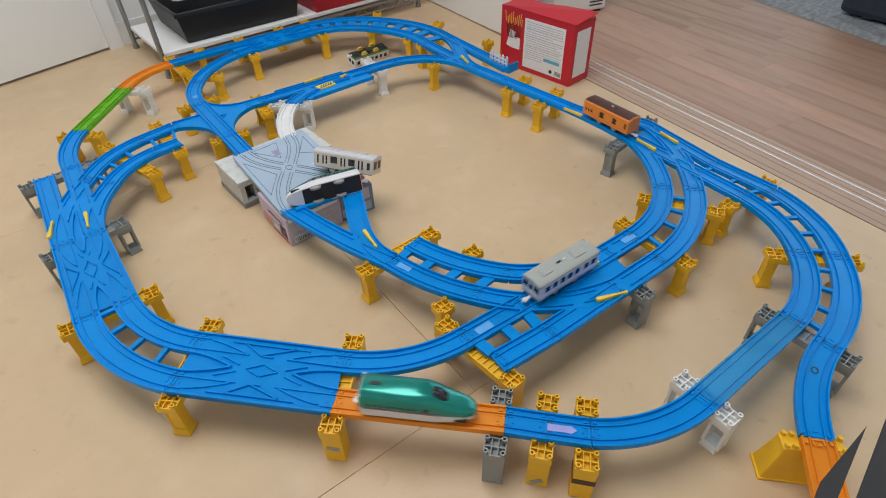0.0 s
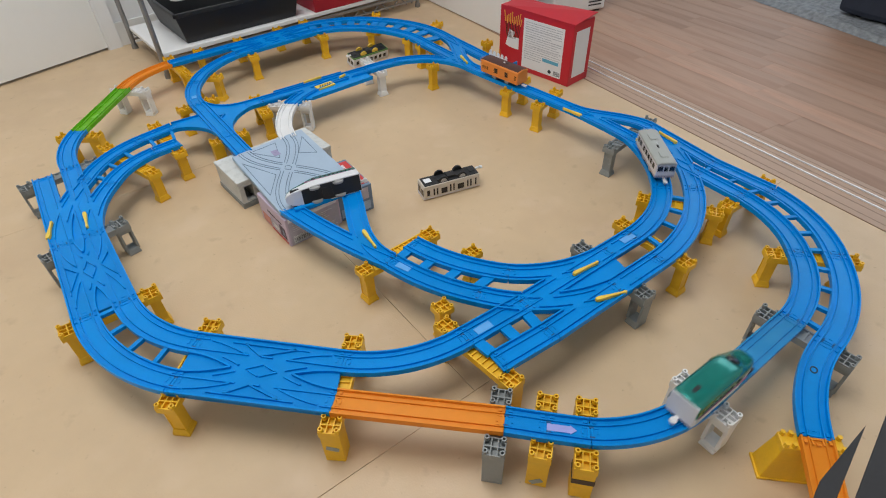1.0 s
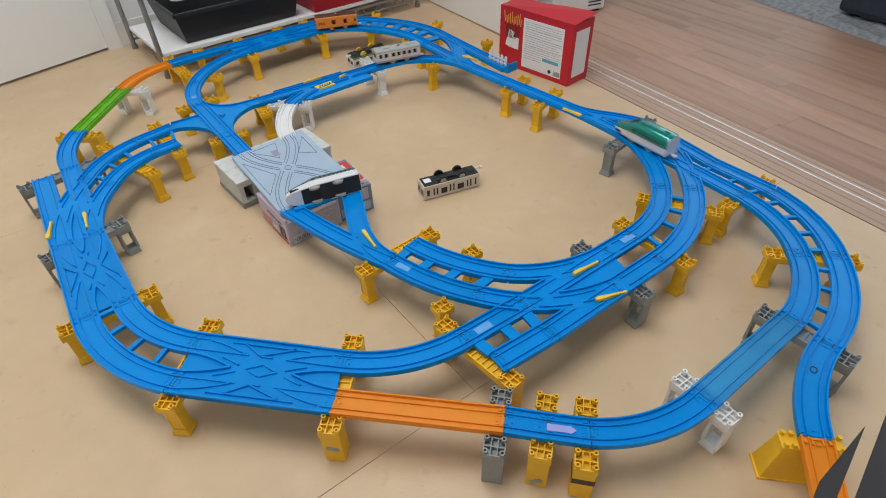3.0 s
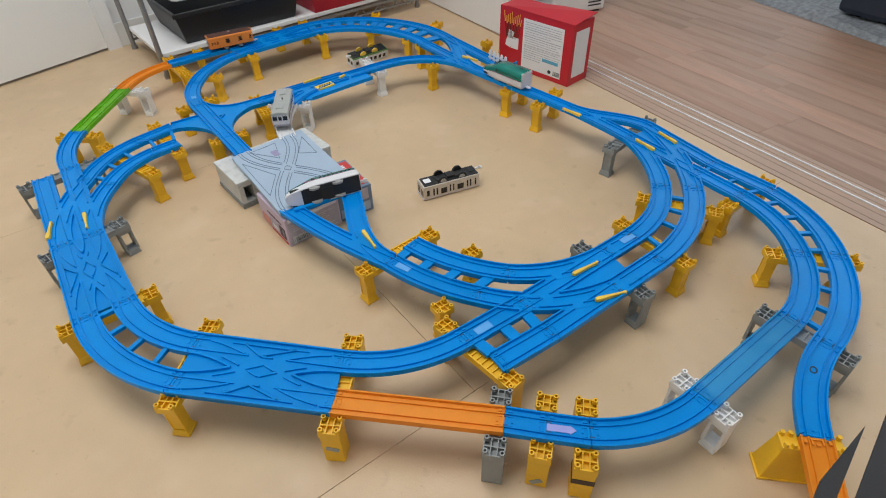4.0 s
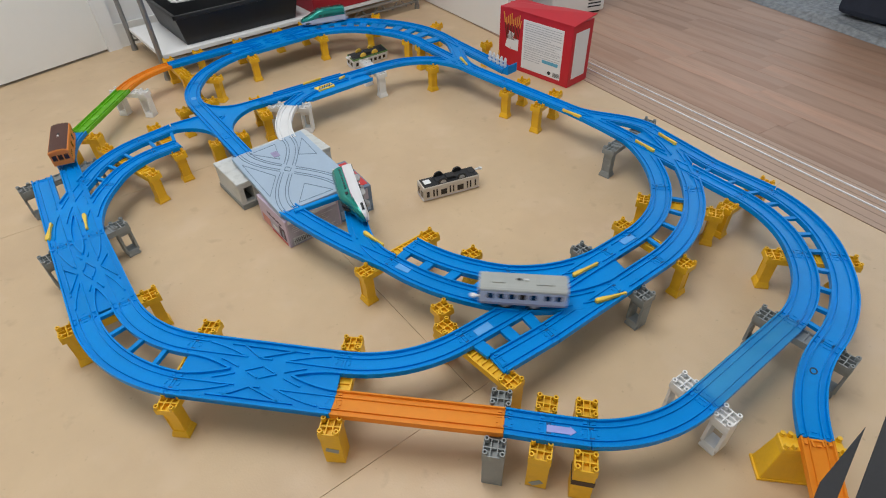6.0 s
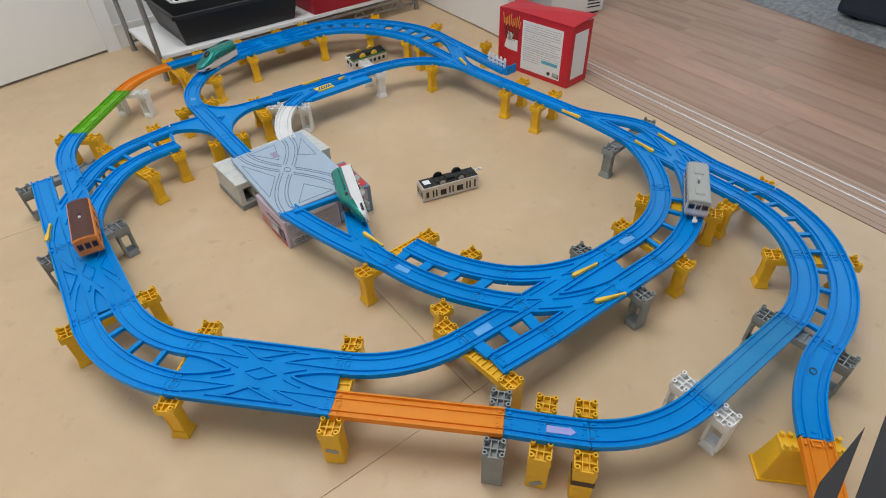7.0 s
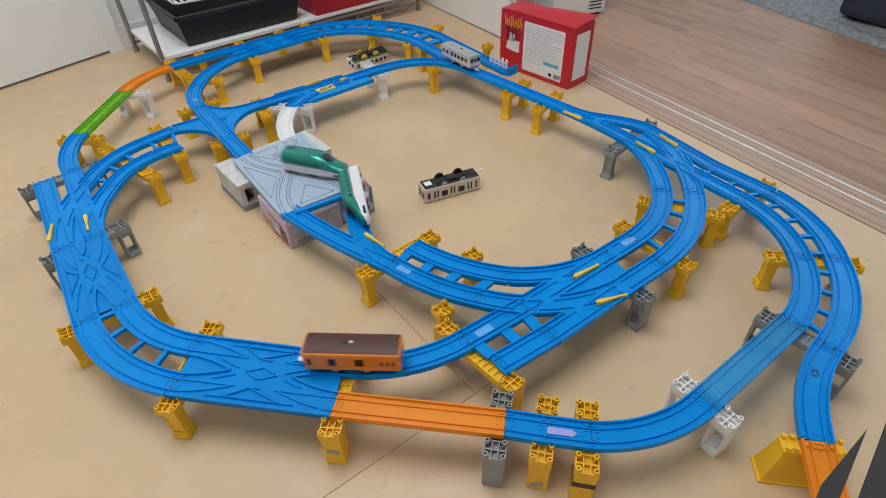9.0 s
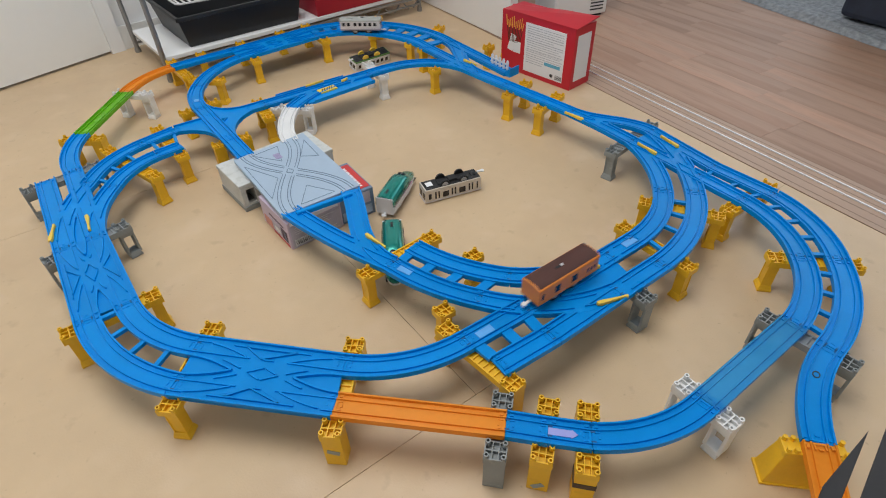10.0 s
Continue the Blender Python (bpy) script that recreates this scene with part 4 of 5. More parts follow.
deck = new("platform_deck")
tagged(deck, "off-white plastic deck on legs carrying the crossing plate", "toy platform")
deck.matrix_world = pose(0.0140, 0.7100, 0, 0, 0, 3.6)
bm = bmesh.new()
box(bm, -0.112, 0.112, -0.058, 0.058, 0.054, 0.0632)
part("deck_top", bm, DECK, deck, bevel=0.0015)
for s in (-1, 1):
    for y0, y1 in ((-0.058, -0.046), (0.046, 0.058)):
        for x0, x1, z0, z1, name in ((-0.019, -0.009, 0.012, 0.054, "post"), (0.010, 0.019, 0.012, 0.054, "post"), (-0.009, 0.010, 0.050, 0.054, "lintel"), (-0.009, 0.010, 0.012, 0.016, "lintel")):
            bm = bmesh.new()
            box(bm, s * 0.091 + x0, s * 0.091 + x1, y0, y1, z0, z1)
            part(name, bm, DECK, deck)
    for x0 in (-0.019, 0.010):
        bm = bmesh.new()
        box(bm, s * 0.091 + x0, s * 0.091 + x0 + 0.009, -0.0458, 0.0458, 0.012, 0.054)
        part("side_wall", bm, DECK, deck)
    bm = bmesh.new()
    box(bm, s * 0.091 - 0.021, s * 0.091 + 0.021, -0.060, 0.060, 0.0, 0.012)
    part("foot", bm, GREY, deck, "grey plastic foot", bevel=0.001)

LILAC_CARD = material("lilac_card", (0.55, 0.46, 0.58), 0.5, vary=0.05, scale=25)
BLUE_CARD = material("blue_grey_card", (0.15, 0.22, 0.33), 0.45, vary=0.25, scale=30)
RED_CARD = material("red_printed_card", (0.55, 0.04, 0.04), 0.45, vary=0.08, scale=30)
PRINT = material("dark_print", (0.10, 0.07, 0.10), 0.6, vary=0.4, scale=90)
YELLOW_PRINT = material("yellow_print", (0.84, 0.58, 0.07), 0.5)


def carton(name, label, m, lx, ly, lz, card, prints):
    """A small cardboard carton with a lid seam and printed panels (face, a0, a1, b0, b1, material)."""
    root = new(name)
    root.matrix_world = m
    tagged(root, label, "cardboard box")
    bm = bmesh.new()
    box(bm, -lx / 2, lx / 2, -ly / 2, ly / 2, 0, lz)
    part("carton_body", bm, card, root, bevel=0.0012)
    for face, a0, a1, b0, b1, mt in prints:
        bm = bmesh.new()
        e = 0.0006
        if face == "front":
            box(bm, a0, a1, -ly / 2 - e, -ly / 2 + e, b0, b1)
        elif face == "left":
            box(bm, -lx / 2 - e, -lx / 2 + e, a0, a1, b0, b1)
        elif face == "right":
            box(bm, lx / 2 - e, lx / 2 + e, a0, a1, b0, b1)
        else:
            h = e if face == "top" else 2 * e
            box(bm, a0, a1, b0, b1, lz - e, lz + h)
        part("print", bm, mt, root)
    return root


SLATE = material("slate_print", (0.46, 0.43, 0.51), 0.5, vary=0.15, scale=60)
PINK_PRINT = material("salmon_print", (0.58, 0.24, 0.20), 0.5, vary=0.2, scale=50)
SKY_PRINT = material("pale_blue_photo", (0.34, 0.45, 0.60), 0.45, vary=0.3, scale=45)
rnd = random.Random(12)
lines = [("front", -0.046, 0.046 - 0.03 * rnd.random(), 0.0315 + 0.0045 * i, 0.0330 + 0.0045 * i, PAPER) for i in range(4)]
lines += [("front", 0.000, 0.048 - 0.02 * rnd.random(), 0.0065 + 0.004 * i, 0.0078 + 0.004 * i, PAPER) for i in range(4)]
lines += [("left", -0.040 + 0.009 * i, -0.0335 + 0.009 * i, 0.041, 0.0445 + 0.001 * (i % 2), PRINT) for i in range(7)]
carton("small_carton", "lilac printed cardboard carton propping up the plate", pose(-0.0150, 0.5320, 0, 0, 0, 2.2), 0.115, 0.122, 0.0625, LILAC_CARD,
       [("front", -0.0535, 0.0535, 0.002, 0.052, SLATE), ("front", -0.052, 0.052, 0.0545, 0.062, PAPER), ("front", -0.049, -0.006, 0.004, 0.021, PAPER)]
       + [("front", -0.0465 + 0.0036 * i, -0.0450 + 0.0036 * i + 0.0005 * (i % 3), 0.0070, 0.0165, INK) for i in range(11)]
       + [("left", -0.050, -0.026, 0.010, 0.036, PRINT), ("left", -0.046, -0.036, 0.014, 0.030, SKY_PRINT), ("left", -0.024, 0.014, 0.008, 0.034, SLATE), ("left", -0.020, 0.004, 0.013, 0.024, PAPER), ("left", 0.016, 0.051, 0.004, 0.026, PINK_PRINT),
          ("left", -0.052, 0.015, 0.001, 0.006, RED_CARD)] + lines)
dashes = [("crown", 0.018 - 0.008 * r, 0.023 - 0.008 * r, -0.042 + 0.0075 * i, -0.0375 + 0.0075 * i + 0.0015 * ((i + r) % 2), YELLOW_PRINT if r else PAPER) for r in range(3) for i in range(11)]
carton("small_carton", "red topped cardboard carton with blue printed sides", pose(0.0850, 0.5330, 0, 0, 0, -2.5), 0.077, 0.115, 0.0625, BLUE_CARD,
       [("top", -0.0355, 0.0355, -0.0495, -0.0015, RED_CARD), ("top", -0.0355, 0.0355, -0.0015, 0.0495, RED_CARD)] + dashes + [("front", -0.034, 0.032, 0.006, 0.026, SKY_PRINT), ("front", -0.020, 0.030, 0.032, 0.058, SLATE), ("right", -0.046, 0.046, 0.052, 0.059, RED_CARD),
        ("right", -0.044, -0.004, 0.010, 0.044, SKY_PRINT), ("right", 0.006, 0.042, 0.014, 0.030, SLATE)])

# ---- small track details ----
def sticker(x, y, turn, mat, label, lx=0.028, ly=0.014, z=BASE + FLOOR_T, tip=0.0):
    """A thin sticker; tip is the length of its arrow head."""
    bm = bmesh.new()
    rim = [(-lx / 2, -ly / 2), (lx / 2 - tip, -ly / 2), (lx / 2 - tip, ly / 2), (-lx / 2, ly / 2)]
    if tip:
        rim[2:2] = [(lx / 2 - tip, -ly * 0.5 - 0.0015), (lx / 2, 0.0), (lx / 2 - tip, ly * 0.5 + 0.0015)]
    lo, hi = [bm.verts.new((a, b, 0.0001)) for a, b in rim], [bm.verts.new((a, b, 0.0006)) for a, b in rim]
    bm.faces.new(lo)
    bm.faces.new(hi)
    for i in range(len(rim)):
        bm.faces.new((lo[i], lo[(i + 1) % len(rim)], hi[(i + 1) % len(rim)], hi[i]))
    ob = finish("sticker", bm, mat)
    ob.matrix_world = pose(x, y, z + 0.0006, 0, 0, turn)
    tagged(ob, label, "sticker")


sticker(0.0151, -0.1464, -47.1, LILAC, "lilac arrow sticker on the blue track", 0.036, 0.0095, tip=0.008)
sticker(0.0448, 0.0352, -0.1, STICKER, "pale blue tape patch on the track")
sticker(0.3670, 0.0358, -0.1, STICKER, "pale blue tape patch on the track", 0.03, 0.013)
sticker(0.0277, 0.2165, 109.1, STICKER, "pale blue tape patch on the track", 0.026)
sticker(-0.0343, 1.0791, 257.4, STICKER, "pale blue tape patch on the track", 0.016, 0.012)
decal = new("warning_decal")
decal.matrix_world = pose(0.2553, 0.9194, BASE + RIB_T, 0, 0, 2.9)
tagged(decal, "yellow and black striped warning decal on the track", "sticker")
bm = bmesh.new()
box(bm, -0.020, 0.020, -0.0095, 0.0095, -0.0024, 0.0006)
part("backing", bm, YELLOW_PRINT, decal, "yellow decal ground")
for i in range(5):
    bm = bmesh.new()
    box(bm, -0.0011, 0.0011, -0.0078, 0.0078, 0.0005, 0.0010, pose(-0.0115 + 0.0058 * i, 0, 0, 0, 0, -32))
    part("bar", bm, INK, decal, "black slanting bar")
bm = bmesh.new()
ring = [Vector((0.0062 * math.cos(a * 0.2618), 0.0047 * math.sin(a * 0.2618), 0)) for a in range(24)]
for a, b in zip(ring, ring[1:] + ring[:1]):
    v = [bm.verts.new(p) for p in (a, b, b * 0.72, a * 0.72)]
    w = [bm.verts.new(p + Vector((0, 0, 0.0007))) for p in (a, b, b * 0.72, a * 0.72)]
    bm.faces.new(w)
    for i in range(4):
        bm.faces.new((v[i], v[(i + 1) % 4], w[(i + 1) % 4], w[i]))
ob = finish("pen_ring", bm, INK)
ob.matrix_world = pose(0.3400, -0.2904, BASE + FLOOR_T, 0, 0, 197.0)
tagged(ob, "small black ring drawn on the blue track", "pen mark")

fence = new("track_fence")
fence.matrix_world = pose(0.6961, 0.7410, BASE + 0.004, 0, 0, 88.3)
tagged(fence, "white toy picket fence at the end of a blue stub track", "toy fence")
for i in range(5):
    bm = bmesh.new()
    a = -0.026 + 0.013 * i
    v = box(bm, a - 0.0035, a + 0.0035, -0.001, 0.001, 0, 0.020)
    box(bm, a - 0.0035, a + 0.0035, -0.001, 0.001, 0.020, 0.0235, top=0.4)
    part("picket", bm, WHITE, fence)
bm = bmesh.new()
box(bm, -0.030, 0.030, 0.0011, 0.0025, 0.005, 0.008)
box(bm, -0.030, 0.030, 0.0011, 0.0025, 0.013, 0.016)
part("rail", bm, WHITE, fence)
bm = bmesh.new()
tube(bm, 0.003, 0.0012, 0, 0.026, Matrix.Translation((0.010, -0.012, 0)), 10)
part("marker", bm, ORANGE, fence, "small orange marker post")
enlarge(fence, 1.25)
enlarge(decal, 1.22)

# ---- room ----
bm = bmesh.new()
WOOD = material("wood_plank", (0.425, 0.250, 0.168), 0.52, vary=0.08, scale=5, bump=0.1, bump_scale=120, per_object=0.24)
flecks(WOOD, 22, 0.50, 0.70, (0.25, 0.145, 0.095), 0.5, (1, 0.14, 1))
flecks(WOOD, 60, 0.48, 0.66, (0.25, 0.14, 0.09), 0.25, (1, 0.10, 1))
flecks(WOOD, 22, 0.48, 0.64, (0.46, 0.30, 0.21), 0.65, (1, 0.06, 1))
flecks(WOOD, 160, 0.52, 0.66, (0.26, 0.15, 0.10), 0.2, (1, 0.06, 1))
SILL = material("sill_wood", (0.44, 0.30, 0.215), 0.45, vary=0.06, scale=8)
SILL_DARK = material("sill_groove", (0.29, 0.20, 0.15), 0.6)
ALU = material("aluminium", (0.86, 0.87, 0.88), 0.35, metal=0.4, vary=0.05, scale=40)
CARPET = material("grey_carpet", (0.28, 0.30, 0.32), 0.95, vary=0.45, scale=60, bump=0.6, bump_scale=300)
NAVY = material("navy_cloth", (0.028, 0.035, 0.055), 0.85, vary=0.2, scale=40)
box(bm, -3.2, 3.6, -2.6, 4.2, -0.06, -0.0045)
tagged(finish("floor", bm, SILL), "floor boards under the mats", "floor", kind="structure")


def edge_x(y):
    """Where the mats end against the door sill, which runs a little askew."""
    return 0.8663 + 0.1056 * y


for x0, x1, y0, y1 in ((-1.9, -0.0003, 0.0003, 0.8667), (0.0003, None, 0.0003, 2.0), (-1.9, None, -1.5, -0.0003), (-1.9, -0.0003, 0.8673, 2.0)):
    bm = bmesh.new()
    rim = [(x0, y0), (x1 if x1 is not None else edge_x(y0) - 0.001, y0), (x1 if x1 is not None else edge_x(y1) - 0.001, y1), (x0, y1)]
    lo, hi = [bm.verts.new((x, y, -0.004)) for x, y in rim], [bm.verts.new((x, y, 0.0)) for x, y in rim]
    bm.faces.new(lo)
    bm.faces.new(hi)
    for i in range(4):
        bm.faces.new((lo[i], lo[(i + 1) % 4], hi[(i + 1) % 4], hi[i]))
    tagged(finish("floor_mat", bm, MAT_FLOOR, bevel=0.0005), "beige vinyl floor mat with thin seams", "floor mat", "floor mats")
ASKEW = -6.03
bm = bmesh.new()
box(bm, 0.0, 0.128, -1.55, 2.6, -0.004, 0.0015)
sill = tagged(finish("door_sill", bm, SILL), "pale wooden sliding door sill", "door sill", kind="structure")
sill.matrix_world = pose(edge_x(0), 0, 0, 0, 0, ASKEW)
for x in (0.061, 0.096):
    bm = bmesh.new()
    box(bm, x - 0.0017, x + 0.0017, -1.55, 2.6, 0.001, 0.0045)
    part("rail", bm, ALU, sill, "aluminium sliding rail", bevel=0.0006)
for x in (0.016, 0.043, 0.078, 0.113):
    bm = bmesh.new()
    box(bm, x - 0.0009, x + 0.0009, -1.55, 2.6, 0.0008, 0.0019)
    part("groove", bm, SILL_DARK, sill, "dark groove of the sill")
wood = new("wood_floor")
wood.matrix_world = pose(edge_x(0), 0, 0, 0, 0, ASKEW)
tagged(wood, "brown laminate wood floor of narrow boards", "floor", kind="structure")
rnd = random.Random(4)
shared = {}
for i in range(13):
    y = -0.95 - rnd.random() * 0.4
    x = 0.130 + 0.082 * i
    while y < 2.2:
        ln = rnd.choice((0.30, 0.40, 0.50, 0.60, 0.72))
        if ln not in shared:
            bm = bmesh.new()
            box(bm, 0.0002, 0.0817, 0.0002, ln - 0.0002, -0.004, 0.0006)
            shared[ln] = finish("plank", bm, WOOD, wood).data
        ob = new("plank", shared[ln])
        ob.parent = wood
        ob.location = (x, y, 0.0006 * rnd.random())
        y += ln
# the pattern boards at the origin only lend their meshes
for o in [o for o in wood.children if o.location.length == 0]:
    bpy.data.objects.remove(o)
bm = bmesh.new()
rnd = random.Random(9)
nx, ny = 46, 60
grid = [[bm.verts.new((1.1 * i / nx + (rnd.random() - 0.5) * (0.012 if i else 0.006), -1.2 + 2.9 * j / ny + (rnd.random() - 0.5) * 0.012, 0.014 + 0.010 * rnd.random() if i else 0.001)) for j in range(ny + 1)] for i in range(nx + 1)]
for i in range(nx):
    for j in range(ny):
        bm.faces.new((grid[i][j], grid[i + 1][j], grid[i + 1][j + 1], grid[i][j + 1]))
tagged(finish("carpet", bm, CARPET), "grey shaggy carpet on the wood floor", "carpet").matrix_world = pose(1.822, 0.206, 0.001, 0, 0, -13.5)
sofa = new("sofa")
sofa.matrix_world = pose(2.300, -0.155, 0.020, 0, 0, -9)
tagged(sofa, "dark navy cloth sofa standing on the carpet", "sofa")
for name, x0, x1, y0, y1, z0, z1, r in (("base", -0.43, 0.43, -0.50, 0.50, 0.006, 0.22, 0.02), ("seat_cushion", -0.42, 0.28, -0.36, 0.36, 0.222, 0.37, 0.04), ("backrest", 0.282, 0.43, -0.36, 0.36, 0.222, 0.68, 0.04),
                                        ("armrest", -0.42, 0.43, -0.50, -0.362, 0.222, 0.52, 0.04), ("armrest", -0.42, 0.43, 0.362, 0.50, 0.222, 0.52, 0.04)):
    bm = bmesh.new()
    box(bm, x0, x1, y0, y1, z0, z1)
    part(name, bm, NAVY, sofa, bevel=r)
for x, y in product((-0.37, 0.37), (-0.44, 0.44)):
    bm = bmesh.new()
    tube(bm, 0.018, 0.024, -0.004, 0.008, Matrix.Translation((x, y, 0)), 12)
    part("foot", bm, DARK, sofa)

# left wall with a white door, back wall, sliding door
def wall_run(name, label, x0, y0, x1, y1, h, thick, mat, category="wall", z=0.0):
    d = math.hypot(x1 - x0, y1 - y0)
    bm = bmesh.new()
    box(bm, 0, d, 0, thick, z, h)
    ob = finish(name, bm, mat)
    ob.matrix_world = pose(x0, y0, 0, 0, 0, math.degrees(math.atan2(y1 - y0, x1 - x0)))
    return tagged(ob, label, category, kind="structure")


DOOR = material("white_door_panel", (0.83, 0.84, 0.83), 0.45, vary=0.02, scale=5)
wall_run("door_1", "plain white interior door", -1.60, 1.355, -0.108, 1.817, 2.0, 0.04, DOOR, "door", 0.008)
wall_run("door_frame", "white door frame post", -0.106, 1.806, -0.062, 1.815, 2.05, 0.05, WALL, "door frame")
wall_run("wall_north", "white painted back wall", -0.062, 1.838, 1.075, 1.945, 2.4, 0.1, WALL)
wall_run("baseboard", "white baseboard of the back wall", -0.061, 1.824, 1.040, 1.928, 0.075, 0.010, DOOR, "baseboard")
wall_run("sliding_door", "white sliding door panel on its sill", 0.978, 1.010, 1.044, 1.925, 2.0, -0.03, DOOR, "door", 0.004)
# walls and ceiling beyond the view, added to enclose the room and its light
wall_run("wall_west", "unseen plain white wall closing the play room", -1.92, -1.5, -1.92, 1.35, 2.4, 0.1, WALL)
wall_run("wall_corner", "unseen plain white wall closing the gap beside the door", -1.92, 1.36, -1.602, 1.36, 2.4, 0.1, WALL)
wall_run("wall_south", "unseen plain white wall closing the play room", 3.4, -1.52, -1.92, -1.52, 2.4, 0.1, WALL)
wall_run("wall_far", "unseen white wall closing the next room", 1.18, 2.4, 3.4, 2.4, 2.4, 0.1, WALL)
wall_run("wall_east", "unseen low white wall of the next room, open above", 3.4, 2.4, 3.4, -1.5, 0.7, 0.1, WALL)
bm = bmesh.new()
box(bm, -2.0, 3.5, -1.6, 2.5, 2.4, 2.5)
tagged(finish("ceiling", bm, WALL), "unseen white ceiling closing the room", "ceiling", kind="structure")
# lamp body out of view, added to go with the assumed overhead light
bm = bmesh.new()
box(bm, -0.64, 0.64, -0.64, 0.64, 2.33, 2.399)
lamp = finish("ceiling_lamp", bm, PAPER, bevel=0.03)
lamp.location = (-0.20, 0.55, 0)
tagged(lamp, "unseen white square ceiling lamp, shape assumed", "ceiling lamp")

# appliance beyond the red box
appliance = new("appliance")
appliance.matrix_world = pose(1.352, 1.085, 0, 0, 0, -16)
tagged(appliance, "white appliance with a slotted side on the wood floor", "appliance")
bm = bmesh.new()
box(bm, -0.11, 0.11, -0.076, 0.076, 0.008, 0.50)
part("casing", bm, DOOR, appliance, bevel=0.008)
for i in range(8):
    bm = bmesh.new()
    box(bm, 0.038, 0.092, -0.0772, -0.0758, 0.026 + 0.0115 * i, 0.0305 + 0.0115 * i)
    part("slot", bm, INK, appliance)
bm = bmesh.new()
box(bm, -0.097, 0.097, -0.064, 0.064, 0.0, 0.009)
part("base", bm, DARK, appliance)

# red carton with a printed label
snack = new("red_carton")
snack.matrix_world = pose(0.8524, 0.6182, 0, 0, 0, 96)
tagged(snack, "upright red cardboard snack carton with a white label, lid ajar", "cardboard box")
W, DP, HT = 0.262, 0.092, 0.172
bm = bmesh.new()
box(bm, 0, W, -DP, 0, 0, HT)
part("carton_body", bm, RED, snack, bevel=0.0015)
bm = bmesh.new()
v = [bm.verts.new(p) for p in ((-0.003, 0.0016, HT - 0.001), (W * 0.9, 0.0016, HT + 0.001), (W, -DP * 0.5, HT + 0.001), (W * 0.4, -DP, HT + 0.005), (-0.006, -DP, HT + 0.012))]
w = [bm.verts.new(q.co + Vector((0, 0, 0.0015))) for q in v]
bm.faces.new(w)
bm.faces.new(v[::-1])
for i in range(5):
    bm.faces.new((v[i], v[(i + 1) % 5], w[(i + 1) % 5], w[i]))
part("lid_flap", bm, RED, snack, "red lid flap standing slightly open")
bm = bmesh.new()
box(bm, 0.022, 0.134, -0.0004, 0.0008, 0.012, 0.132)
label_panel = part("label_panel", bm, PAPER, snack, "white printed label with lines of small text", bevel=0.0005)
TEXT = material("grey_print", (0.47, 0.48, 0.52), 0.7)
CYAN = material("pale_blue_print", (0.12, 0.42, 0.60), 0.6)
rnd = random.Random(3)
for i in range(17):
    z, a = 0.1240 - 0.0055 * i, 0.1275
    end = 0.026 + (0.052 if 13 < i < 17 else 0.03 * rnd.random() * (i % 3 == 2))
    bm = bmesh.new()
    while a > end + 0.004:
        w = min(0.003 + 0.013 * rnd.random(), a - end)
        box(bm, a - w, a, 0.0006, 0.0011, z, z + 0.0016)
        a -= w + 0.0012
    part("text_bar", bm, TEXT, label_panel)
for z in (0.1095, 0.0905, 0.067):
    bm = bmesh.new()
    box(bm, 0.026, 0.1305, 0.0006, 0.0010, z, z + 0.0006)
    part("rule_line", bm, TEXT, label_panel)
bm = bmesh.new()
box(bm, 0.030, 0.074, 0.0008, 0.0014, 0.042, 0.050)
part("blue_bar", bm, CYAN, label_panel)
for i in range(7):
    bm = bmesh.new()
    box(bm, 0.024 + 0.0026 * i, 0.0253 + 0.0026 * i, 0.0007, 0.0012, 0.016, 0.027)
    part("barcode_bar", bm, INK, label_panel)
bm = bmesh.new()
tube(bm, 0.0045, 0.0045, 0.0007, 0.0013, Matrix.Translation((0.052, 0, 0.022)) @ Matrix.Rotation(-math.pi / 2, 4, "X"), 16)
part("round_mark", bm, INK, label_panel)
STICKS = material("brown_print", (0.09, 0.03, 0.012), 0.5, vary=0.2, scale=60)
STICK_TIP = material("golden_print", (0.80, 0.42, 0.06), 0.5)
for i in range(10):
    bm = bmesh.new()
    m = Matrix.Translation((0.149 + 0.0036 * i, 0, 0.074)) @ Matrix.Rotation(radians(-9 + 2.1 * i), 4, "Y")
    box(bm, -0.0008, 0.0008, -0.0004, 0.0007 + 0.0001 * i, 0, 0.034 + 0.004 * (i % 2), m)
    box(bm, -0.0009, 0.0009, -0.0004, 0.0008 + 0.0001 * i, 0.034 + 0.004 * (i % 2), 0.052 + 0.004 * (i * 7 % 4), m, index=1)
    part("printed_stick", bm, [STICKS, STICK_TIP], snack)
for x0, x1, z0, z1, rot in ((0.146, 0.168, 0.050, 0.078, 0), (0.170, 0.186, 0.050, 0.092, -14)):
    bm = bmesh.new()
    m = Matrix.Translation((x0, 0, z0)) @ Matrix.Rotation(radians(rot), 4, "Y")
    box(bm, 0, x1 - x0, -0.0004, 0.0009, 0, z1 - z0, m)
    part("printed_pack", bm, PAPER, snack)
bm = bmesh.new()
box(bm, -0.0008, 0.0004, -DP + 0.018, -0.014, 0.022, HT - 0.022)
part("side_panel", bm, PAPER, snack, "white side label")
for o in snack.children_recursive:
    if o.name.split(".")[0] not in ("carton_body", "lid_flap", "side_panel"):
        o.data.transform(Matrix.Diagonal((W / 0.205, 1, HT / 0.148, 1)))

